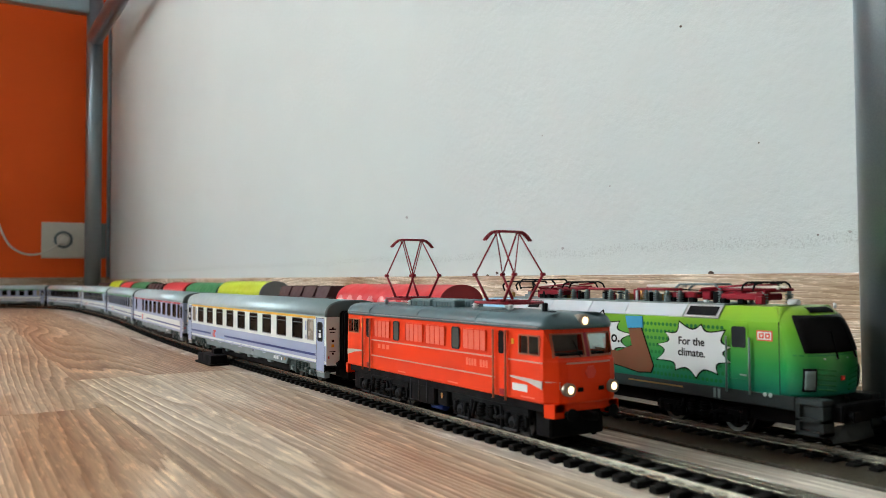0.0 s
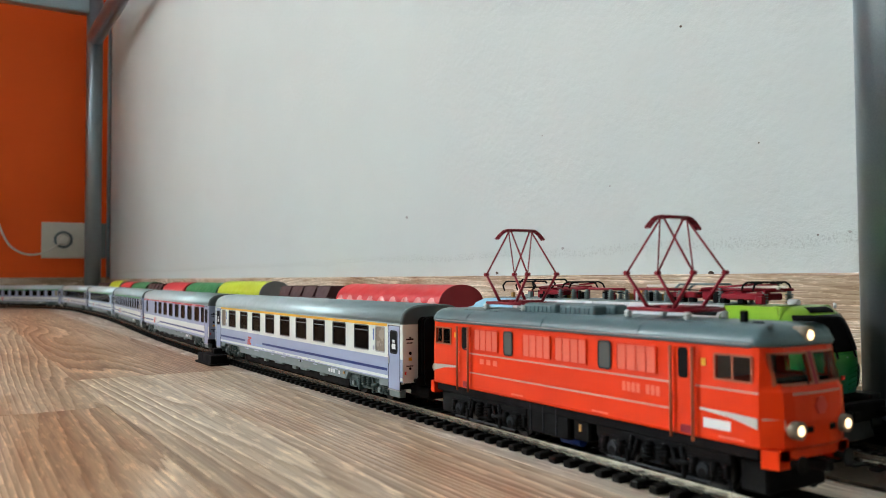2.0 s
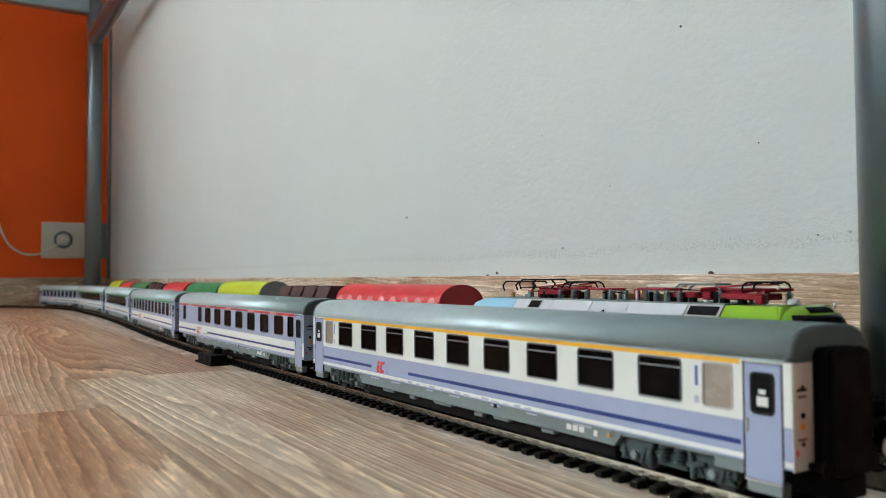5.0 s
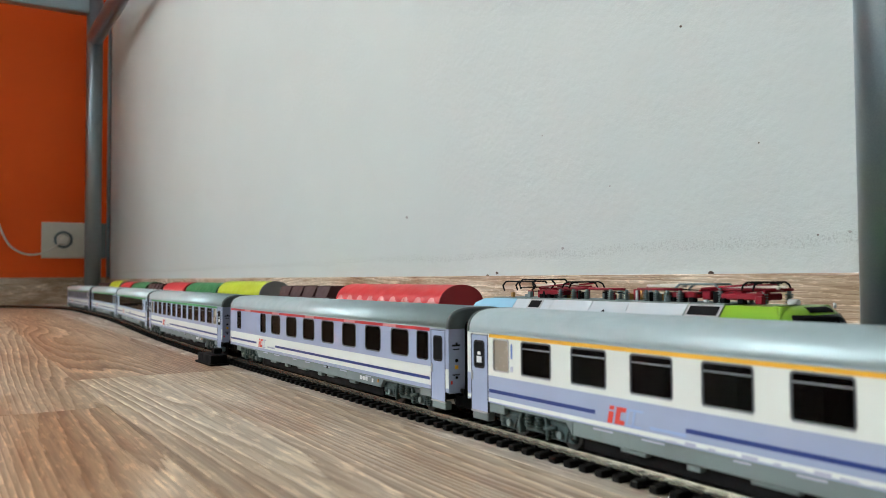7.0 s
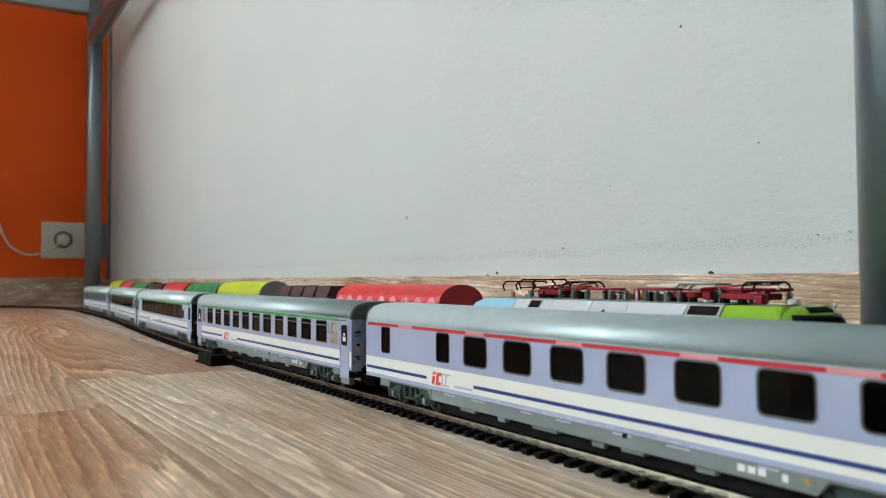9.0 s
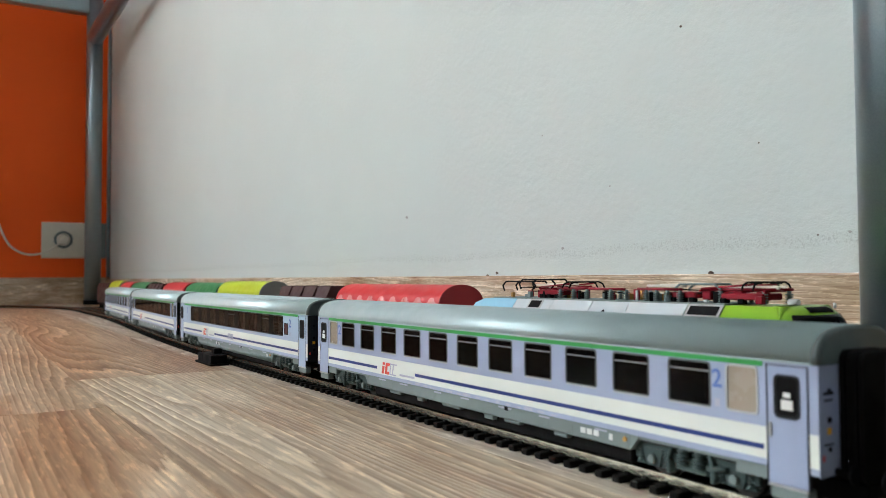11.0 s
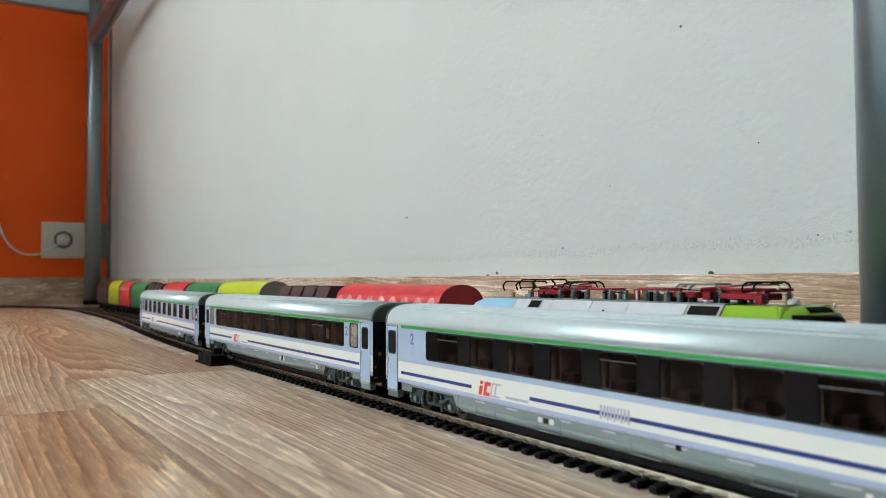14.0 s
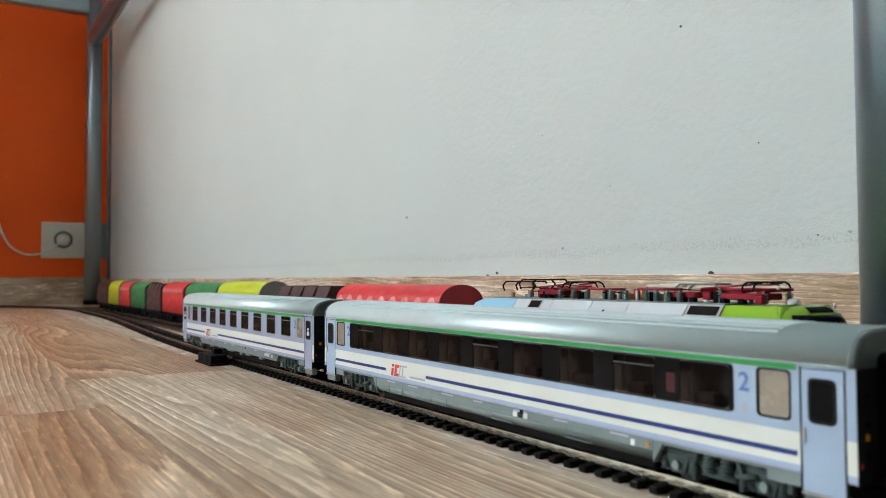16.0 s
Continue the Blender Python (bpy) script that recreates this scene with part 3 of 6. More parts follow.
def roof_profile(hw, zg, za, n=9):
    pts = []
    for k in range(2 * n + 1):
        a = math.pi * (1 - k / (2 * n))
        c, s = math.cos(a), math.sin(a)
        pts.append((hw * math.copysign(abs(c) ** 0.62, c), zg + (za - zg) * abs(s) ** 0.80))
    return pts


def coach(kind, label, line_material, side_material, door_material, windows, small, strips, rear_door=True, ribs=False, digit="2", breaks=(192.5, 229.5), logo=(213.0, 225.5)):
    """A passenger coach, 302 long. Its x runs forwards; distances in the lists are from its front end."""
    L = 302.0
    h = L / 2
    c = tagged(new(kind), label, "railway coach", "coaches of the train")
    X = lambda d: h - d
    doors = [(2.4, 14.2)] + ([(L - 14.2, L - 2.4) if kind != "saloon_coach" else (L - 11.6, L - 0.9)] if rear_door else [])
    holes = []
    for a, b in windows + small:
        holes.append((X(b), X(a), 23.5, 35.9))
    for a, b in strips:
        holes.append((X(b), X(a), 23.3, 35.9))
    for a, b in doors:
        holes.append((X(b), X(a), 7.4, 36.9))
    bm = B()
    skin(bm, -HW, -h, h, 11.4, 37.6, [(a, b, max(c0, 11.4 + 1e-3), d) for a, b, c0, d in holes], 0.9)
    skin(bm, HW, -h, h, 11.4, 37.6, [], -0.9)
    for x in (-h, h):
        o = [bm.verts.new(p) for p in ((x, -HW, 11.4), (x, HW, 11.4), (x, HW, 37.6), (x, -HW, 37.6))]
        bm.faces.new(o)
    for a, b, c0, d in holes:
        if c0 > 20:
            r0 = 2.3 if kind == "sleeping_coach" else 1.2
            o = rrect(a, b, c0, d, r0)
            n = len(o) // 4
            for k, corner in enumerate(((b, d), (a, d), (a, c0), (b, c0))):
                seg = o[k * n:(k + 1) * n]
                vs = [bm.verts.new((corner[0], -HW, corner[1]))] + [bm.verts.new((x, -HW, z)) for x, z in seg]
                for i in range(1, len(vs) - 1):
                    bm.faces.new((vs[0], vs[i], vs[i + 1]))
    part("body", bm, side_material, c)
    # inside: dark floor, far wall, partitions and seat backs
    bm = B()
    box(bm, -h + 1, h - 1, -14.9, 14.9, 11.6, 12.4)
    if not strips:
        box(bm, -h + 1, h - 1, 4.5, 5.1, 12.4, 37)
    for a, b in windows:
        box(bm, X(b) - 5.4, X(b) - 4.8, -14.4, 4.5, 12.4, 37)
    part("interior", bm, M_INNER, c, "dim brown compartment walls")
    for a, b in strips:
        part("inner_wall", box(B(), X(b + 4), X(a - 4), -7.5, -6.9, 12.4, 37), M_INNER2, c, "brown saloon wall behind smoked glass")
        d = a + 13.0
        while d < b - 6:
            part("seat", box(B(), X(d) - 3.6, X(d) + 3.6, -12.6, -8.0, 14.0, 26.6, 1.2, 2), M_SEAT, c, "red seat back behind smoked glass")
            part("curtain", box(B(), X(d) - 4.6, X(d) - 2.6, -13.8, -13.2, 24, 35.4, 0.2), M_INNER2, c)
            d += (b - a - 2) / 9
    # roof with rounded ends
    bm = B()
    prof = roof_profile(HW + 0.25, 37.6, 46.6)
    secs = []
    for x, k in ((-h + 1.6, 1), (h - 1.6, 1)):
        secs.append([(x, y, z) for y, z in prof])
    loft(bm, secs, True, True, True)
    if ribs:
        for y in (-12.6, -10.4, -8.2, -6.0, -3.8, -1.6, 0.6, 2.8):
            z = float(np.interp(y, [p[0] for p in prof], [p[1] for p in prof]))
            part("roof_rib", box(B(), -h + 22, h - 22, y - 0.42, y + 0.42, z - 0.5, z + 0.3, 0.12), M_ROOF2, c)
    part("roof", bm, M_ROOF2 if ribs else M_ROOF, c, "silver grey curved roof")
    for sgn in (-1, 1):
        # ribbed coaches: grey-blue ends coloured near-black to paint in their shade
        part("end_wall", box(B(), min(sgn * h, sgn * (h + 0.2)), max(sgn * h, sgn * (h + 0.2)), -HW + 0.1, HW - 0.1, 11.0, 37.5), M_WHITE if digit == "1" else (M_RUBBER if ribs else door_material), c)
        bm = B()
        loft(bm, [[(sgn * (h - 1.7), y, z) for y, z in prof], [(sgn * (h - 0.1), y * 1.002, z + 0.05) for y, z in prof], [(sgn * (h + 0.5), y * 0.94, 37.6 + (z - 37.6) * 0.92) for y, z in prof]], True, True, True)
        part("roof_end", bm, M_ENDCAP, c, "silver roof end, its shade painted dark grey-green")
        bm = B()
        for k in range(4):
            x0 = sgn * (h + 0.4 + k * 1.5)
            x1 = sgn * (h + 1.5 + k * 1.5)
            w = 8.4 - 0.5 * (k % 2)
            ring = rrect(-w, w, 9.5, 41.0 - 0.4 * (k % 2), 2.5)
            loft(bm, [[(x0, y, z) for y, z in ring], [(x1, y, z) for y, z in ring]])
        part("gangway", bm, M_BLACK, c, "black rubber gangway bellows")
        # black coupler box, also standing in for shade between the coaches
        part("coupler", box(B(), min(sgn * (h - 12), sgn * (h + 5.6)), max(sgn * (h - 12), sgn * (h + 5.6)), -5.5, 5.5, 3.4, 9.2, 0.6), M_BLACK, c, "black coupler box")
        bm = B()
        for y in (-9.8, 9.8):
            rod(bm, (sgn * h, y, 11.9), (sgn * (h + 4.5), y, 11.9), 0.9, 10)
            rod(bm, (sgn * (h + 4.5), y, 11.9), (sgn * (h + 5.1), y, 11.9), 2.3, 14)
        part("buffer", bm, M_BLACK, c)
        for z0, z1, y0, y1, m_ in ((30.4, 31.2, -14.6, -10.6, M_RUBBER), (28.9, 29.4, -14.2, -11.0, M_RUBBER), (21.0, 22.6, -13.2, -11.6, M_YEL), (18.4, 18.9, -14.4, -10.8, M_RUBBER), (14.8, 16.2, -15.2, -14.4, M_LOGO)):
            xa, xb = sorted((sgn * (h + 0.1), sgn * (h + 0.3)))
            part("end_marking", box(B(), xa, xb, y0, y1, z0, z1), m_, c)
        for z, r in ((31.5, 0.5), (24.5, 0.75), (17.5, 0.6)):
            part("end_fitting", rod(B(), (sgn * h, -12.4, z), (sgn * (h + 0.5), -12.4, z), r, 10), M_BLACK, c)
    if ribs:
        for d in (20.0, L - 20.0):
            part("roof_vent", box(B(), X(d) - 2.4, X(d) + 2.4, -9.0, -6.6, 43.8, 45.4, 0.5), M_SKIRT, c)
    # coloured line under the gutter
    bm = B()
    lx0, lx1 = X(L - 15.0 if rear_door else L - 2), X(15.0)
    box(bm, lx0, lx1, -HW - 0.12, -HW + 0.2, 36.1, 37.52)
    part("class_line", bm, line_material, c)
    if kind == "sleeping_coach":
        for d in (52.0, 96.0, 150.0, 206.0, 262.0):
            part("line_plate", box(B(), X(d) - 6.5, X(d) + 6.5, -HW - 0.16, -HW + 0.1, 36.2, 37.5), M_REDF, c, "faded pink plate in the red line")
    part("gutter", box(B(), -h + 1.6, h - 1.6, -HW - 0.4, -HW + 0.3, 37.5, 38.0), M_ROOF, c)
    # windows
    for a, b in windows:
        q = 2.3 if kind == "sleeping_coach" else 1.2
        o, i = rrect(X(b), X(a), 23.5, 35.9, q), rrect(X(b) + 0.55, X(a) - 0.55, 24.05, 35.35, q - 0.4)
        w = part("window", ring_xz(B(), o, i, -HW - 0.16, -HW + 0.7), M_FRAME, c)
        part("pane", slab_xz(B(), i, -HW + 0.25, -HW + 0.5), M_GLASS, w).visible_shadow = False
        if not small or kind != "sleeping_coach":
            part("window_bar", box(B(), X(b) + 0.5, X(a) - 0.5, -HW - 0.05, -HW + 0.35, 33.0, 33.4), M_BAR, w, "grey bar of the opening light")
            part("window_bar", box(B(), X(b) + 0.4, X(a) - 0.4, -HW - 0.20, -HW + 0.1, 23.35, 23.75), M_ALU, w, "bright sill bar")
    for a, b in small:
        o, i = rrect(X(b), X(a), 23.5, 35.9, 1.4), rrect(X(b) + 0.5, X(a) - 0.5, 24.0, 35.4, 1.1)
        w = part("window", ring_xz(B(), o, i, -HW - 0.14, -HW + 0.7), M_ALU if kind in ("first_class_coach", "compartment_coach") else M_RUBBER, c)
        part("pane", slab_xz(B(), i, -HW + 0.2, -HW + 0.5), M_BEIGE if kind != "sleeping_coach" else M_GLASS, w, "frosted beige lavatory pane" if kind != "sleeping_coach" else "dark smoked pane")
    for a, b in strips:
        o, i = rrect(X(b), X(a), 23.3, 35.9, 1.6), rrect(X(b) + 0.4, X(a) - 0.4, 23.7, 35.5, 1.2)
        w = part("window", ring_xz(B(), o, i, -HW - 0.12, -HW + 0.6), M_RUBBER, c, "long dark window strip")
        n = 9
        step = (b - a - 2) / n
        for k in range(n):
            x1 = X(a) - 0.5 - k * step
            part("pane", slab_xz(B(), rrect(x1 - step + 7.6, x1 - 1.0, 24.0, 35.2, 1.8), -HW + 0.1, -HW + 0.4), M_GLASS2, w).visible_shadow = False
            part("pillar", box(B(), x1 - step - 1.05, x1 - step + 8.2, -HW + 0.12, -HW + 0.45, 23.6, 35.6), M_CABGLASS2, w, "glossy black panel between panes")
            if k in (1, 4, 8):
                part("window_bar", box(B(), x1 - step + 8.0, x1 - 1.4, -HW + 0.04, -HW + 0.3, 32.7, 32.9), M_SKIRT, w)
        part("pillar", box(B(), X(a) - 1.6, X(a) - 0.3, -HW + 0.06, -HW + 0.45, 23.6, 35.6), M_CABGLASS2, w)
    if kind == "saloon_coach":
        w = part("display", ring_xz(B(), rrect(X(37.9), X(31.2), 24.4, 31.6, 0.4), rrect(X(37.2), X(31.9), 25.1, 30.9, 0.3), -HW - 0.15, -HW + 0.1), M_RUBBER, c)
        part("display_pane", slab_xz(B(), rrect(X(37.2), X(31.9), 25.1, 30.9, 0.3), -HW - 0.08, -HW + 0.1), M_DISPLAY, w, "dark red destination display")
    if kind == "saloon_coach":
        bm = B()
        for k in range(9):
            box(bm, X(SAL_A + 1.5 * k) - 0.5, X(SAL_A + 1.5 * k) + 0.4, -HW - 0.1, -HW + 0.1, 14.2 + 0.4 * (k % 2), 18.6)
        part("label_panel", bm, M_PRINTG, c, "grey printed bar panel across the blue line")
    if kind == "open_coach":
        part("display_pane", slab_xz(B(), rrect(X(56.4), X(53.2), 26.0, 31.5, 0.2), -HW + 0.02, -HW + 0.2), M_DISPLAY, c, "dark red destination display")
    # doors with windows, handles and folding steps
    for a, b in doors:
        d = part("door", box(B(), X(b) + 0.35, X(a) - 0.35, -HW - 0.05, -HW + 0.7, 7.4, 36.6, 0.25), door_material, c, "lavender folding entrance door")
        m0 = (X(a) + X(b)) / 2
        o, i = rrect(m0 - 3.6, m0 + 3.6, 23.8, 34.6, 1.5), rrect(m0 - 2.9, m0 + 2.9, 24.5, 33.9, 1.1)
        part("door_window_frame", ring_xz(B(), o, i, -HW - 0.25, -HW - 0.02), M_RUBBER, d)
        part("door_pane", slab_xz(B(), i, -HW - 0.12, -HW - 0.06), M_BLACK, d, "dark glossy door pane")
        part("door_gap", box(B(), X(b), X(b) + 0.45, -HW - 0.02, -HW + 0.5, 7.2, 37.0), M_RUBBER, d)
        part("door_gap", box(B(), X(a) - 0.45, X(a), -HW - 0.02, -HW + 0.5, 7.2, 37.0), M_RUBBER, d)
        part("handle", box(B(), X(b) + 1.0, X(b) + 1.5, -HW - 0.5, -HW, 19.0, 22.5), M_ALU, d)
        if digit == "1" or kind == "compartment_coach":
            part("notice", box(B(), m0 - 1.5, m0 + 1.7, -HW - 0.30, -HW - 0.05, 26.0, 28.4), M_PRINT, d, "white paper notice")
            part("notice", box(B(), m0 - 0.9, m0 + 1.0, -HW - 0.30, -HW - 0.05, 29.0, 30.2), M_PRINT, d, "white paper notice")
        bm = box(B(), X(b) + 0.6, X(a) - 0.6, -HW + 0.2, -HW + 3.5, 3.9, 7.3, 0.3)
        part("step", bm, M_SKIRT, c, "grey entrance steps")
        part("step_edge", box(B(), X(b) + 0.4, X(a) - 0.4, -HW - 0.4, -HW + 1.0, 6.8, 7.4, 0.15), M_ALU, c)
    # underframe
    low = 4.7 if kind in ("saloon_coach", "open_coach") else 6.6
    bm = box(B(), X(L - 62), X(62), -HW + 0.3, HW - 0.3, low if low > 5 else 8.0, 11.5, 0.3)
    if low < 5:
        loft(bm, [[(x, -HW + 0.32, 8.1), (x, HW - 0.32, 8.1), (x, HW - 0.7, 6.4), (x, HW - 2.6, low), (x, -HW + 2.6, low), (x, -HW + 0.7, 6.4)] for x in (X(L - 62), X(62))], True, True, True)
    for x in (X(62), X(L - 62)):
        s = 1 if x > 0 else -1
        loft(bm, [[(x, y, low), (x, y, 11.5), (x + s * 4, y, 11.5)] for y in (-HW + 0.3, HW - 0.3)])
    box(bm, X(L - 16), X(16), -HW + 0.5, HW - 0.5, 10.4, 11.5)
    for a, b in ((14.4, 24), (L - 24, L - 14.4)):
        box(bm, X(b), X(a), -HW + 0.35, -HW + 3, 7.9, 11.4, 0.2)
    part("underframe", bm, M_SKIRTP if low < 5 else M_SKIRT, c, "grey underframe skirt")
    for d in (88.0, 131.0, 176.0, 214.0):
        part("hatch_edge", ring_xz(B(), rrect(X(d + 13), X(d), low + 0.7, 10.0, 0.3), rrect(X(d + 12.6), X(d + 0.4), low + 1.1, 9.6, 0.2), -HW + 0.24, -HW + 0.4), M_SKIRT, c)
    # black block added to deepen the shade under the coach
    part("underfloor_shade", box(B(), X(L - 64), X(64), -13.0, 13.0, 1.6, low + 0.4, 0.6), M_BLACK, c, "black block standing in for the shade under the coach")
    rnd = random.Random(len(kind) + len(windows))
    for d0, d1, z in ((84, 102, 3.6), (112, 126, 3.9), (140, 170, 3.3), (182, 196, 4.0), (205, 226, 3.5)):
        part("equipment_box", box(B(), X(d1), X(d0), -12.5, 12.5, z, 6.7, 0.5), M_BLACK, c)
    if low > 5:
        for d0, d1, z in ((92, 99, 4.9), (118, 128, 5.2), (135, 141, 4.6), (158, 172, 5.3), (188, 193, 4.7), (208, 219, 5.1)):
            part("equipment_box", box(B(), X(d1), X(d0), -HW + 1.2, -HW + 4.5, z, low + 0.3, 0.3), M_SKIRT, c, "grey box hanging under the skirt")
    for d in (72, 100, 122, 150, 171, 200, 221):
        w = rnd.uniform(5, 10)
        part("lettering", box(B(), X(d + w), X(d), -HW + 0.22, -HW + 0.4, 10.3, 10.9), M_PRINTG, c, "rows of tiny grey lettering")
    for k in range(16):
        d = 96.0 + 6.6 * k
        part("lettering", box(B(), X(d + rnd.uniform(2.0, 5.0)), X(d), -HW - 0.06, -HW + 0.1, 11.7, 12.2 + 0.3 * (k % 3)), M_PRINTG, c, "rows of tiny grey lettering")
    dp = {"saloon_coach": 104.0, "open_coach": 46.0}.get(kind, 0.0)
    for k in range(3):
        part("data_panel", box(B(), X(77.9 + dp + 3.1 * k), X(75.6 + dp + 3.1 * k), -HW + 0.12, -HW + 0.35, 8.4, 10.2), M_RUBBER if k == 1 and dp else M_PRINT, c, "small data panel")
    part("data_panel", box(B(), X(71), X(69.4), -HW + 0.2, -HW + 0.4, 8.2, 10.1), M_PRINT, c, "small white data panel")
    part("socket_cover", box(B(), X(126), X(124), -HW + 0.1, -HW + 0.4, 9.8, 11.6), M_BLACK, c)
    part("valve", rod(B(), (X(64), -HW - 0.1, 9.6), (X(64), -HW + 0.6, 9.6), 0.8, 10), M_BRASS, c, "small brass valve handle")
    # dark blue line, sign and class digit
    for a, b in ((15.0, breaks[0]), (breaks[1], L - 14.8 if rear_door else L - 1)):
        part("blue_line", box(B(), X(b), X(a), -HW - 0.08, -HW + 0.1, 15.3, 16.6), M_BLUE, c)
    lx = X((logo[0] + logo[1]) / 2)
    bm = B()
    def glyph(b_, pts, dx, lift):
        slab_xz(b_, [(lx + dx + 1.3 * x + 0.22 * (z - 13.6), z) for x, z in pts], -HW - lift, -HW + 0.1)
    C_OUT = [(-1.2, 13.6), (1.9, 13.6), (1.9, 15.0), (0.3, 15.0), (0.3, 17.6), (1.9, 17.6), (1.9, 19.0), (-1.2, 19.0)]
    C_THIN = [(-1.2, 13.6), (1.6, 13.6), (1.6, 14.2), (-0.6, 14.2), (-0.6, 18.4), (1.6, 18.4), (1.6, 19.0), (-1.2, 19.0)]
    glyph(bm, [(-3.6, 13.6), (-2.0, 13.6), (-2.0, 17.2), (-3.6, 17.2)], -0.6, 0.1)
    glyph(bm, [(-3.6, 17.8), (-2.0, 17.8), (-2.0, 19.0), (-3.6, 19.0)], -0.6, 0.1)
    glyph(bm, C_OUT, -0.6, 0.1)
    part("emblem", bm, M_LOGO, c, "red slanted emblem")
    bm = B()
    glyph(bm, C_THIN, 4.0, 0.08)
    glyph(bm, C_THIN, 6.6, 0.08)
    part("emblem_outline", bm, M_SKYLINE if digit == "1" else M_PRINTG, c)
    part("lettering", box(B(), lx + 12.5, lx + 26.0, -HW - 0.06, -HW + 0.1, 14.1, 15.0), M_SKYLINE if digit == "1" else M_PRINTG, c, "small grey lettering bar")
    if digit:
        for d in ((29.2, L - 29.2) if kind != "saloon_coach" else (28.0, L - 25.0)):
            if kind == "open_coach":
                d = 30.0 if d < h else L - 31.0
            writing("class_digit", digit, 7.6 if digit == "1" else 6.8, c, side_pose(X(d), -HW - 0.1, 31.4), M_DIGIT, "blue class digit")
            part("lettering", box(B(), X(d) - 0.8, X(d) + 0.8, -HW - 0.06, -HW + 0.1, 24.2, 26.2), M_PRINTG, c)
    for d in (40.0, L - 40.0):
        bogie(c, X(d))
    return c


SAL_A = 144.0


def windows_first():
    return [(34.3 + 27.0 * k, 51.1 + 27.0 * k) for k in range(9)]


def windows_compartment():
    return [(31.2 + 22.35 * k, 46.3 + 22.35 * k) for k in range(11)]


def pantograph(parent, x, z0, material):
    """Raised diamond pantograph of thin tubes, its bow across the track with drooping horns."""
    for y in (-8.0, 8.0):
        part("base_tube", rod(B(), (x - 12, y, z0 + 2.2), (x + 12, y, z0 + 2.2), 0.6, 8), material, parent)
    for xx in (-12, -5, 5, 12):
        part("base_tube", rod(B(), (x + xx, -8, z0 + 2.2), (x + xx, 8, z0 + 2.2), 0.55, 8), material, parent)
    for xx in (-6, 0, 6):
        part("base_block", box(B(), x + xx - 1.5, x + xx + 1.5, -5, 5, z0 + 1.8, z0 + 3.4, 0.3), material, parent)
    for s in (-1, 1):
        for y in (-7.0, 7.0):
            part("lower_arm", rod(B(), (x + s * 5.2, y * 0.9, z0 + 2.6), (x + s * 13.5, y, z0 + 13.4), 0.62, 8, 0.5), material, parent)
            part("knee", rod(B(), (x + s * 13.5, y - 0.9, z0 + 13.4), (x + s * 13.5, y + 0.9, z0 + 13.4), 0.75, 8), material, parent)
            part("upper_arm", rod(B(), (x + s * 13.5, y, z0 + 13.4), (x + s * 0.9, y * 0.72, z0 + 30.0), 0.33, 8), material, parent)
        part("brace", rod(B(), (x + s * 13.5, -7 * s, z0 + 13.4), (x + s * 0.9, 5.0 * s, z0 + 30.0), 0.24, 6), material, parent)
    bm = B()
    for s in (-1, 1):
        pts = [(-11.4, -3.4), (-9.6, -1.6), (-7.6, -0.2), (-6.0, 0.2), (6.0, 0.2), (7.6, -0.2), (9.6, -1.6), (11.4, -3.4)]
        for (ya_, za), (yb, zb) in zip(pts, pts[1:]):
            rod(bm, (x + s * 0.7, ya_, z0 + 30.6 + za), (x + s * 0.7, yb, z0 + 30.6 + zb), 0.5, 8)
    rod(bm, (x - 1.5, -5.4, z0 + 30.3), (x + 1.5, -5.4, z0 + 30.3), 0.5, 6)
    rod(bm, (x - 1.5, 5.4, z0 + 30.3), (x + 1.5, 5.4, z0 + 30.3), 0.5, 6)
    part("contact_bow", bm, material, parent)
    for xx, y in ((-12, -8), (12, -8), (-12, 8), (12, 8)):
        bm = B()
        rod(bm, (x + xx, y, z0 - 0.6), (x + xx, y, z0 + 1.9), 0.9, 10)
        for k in range(2):
            rod(bm, (x + xx, y, z0 + 0.1 + k * 0.9), (x + xx, y, z0 + 0.5 + k * 0.9), 1.4, 12)
        part("insulator", bm, M_PRINT, parent, "white ribbed insulator")


def cut(bm, holes):
    """The solid bm less the solids in holes, as a new bmesh."""
    def temp(b):
        bmesh.ops.recalc_face_normals(b, faces=b.faces)
        me = bpy.data.meshes.new("temp")
        b.to_mesh(me)
        b.free()
        return new("temp", me)
    body, tools = temp(bm), [temp(b) for b in holes]
    for t in tools:
        k = body.modifiers.new("cut", "BOOLEAN")
        k.operation, k.object, k.solver = "DIFFERENCE", t, "EXACT"
    me = bpy.data.meshes.new_from_object(body.evaluated_get(bpy.context.evaluated_depsgraph_get()))
    out = B()
    out.from_mesh(me)
    for ob in [body] + tools:
        old = ob.data
        bpy.data.objects.remove(ob)
        bpy.data.meshes.remove(old)
    bpy.data.meshes.remove(me)
    return out


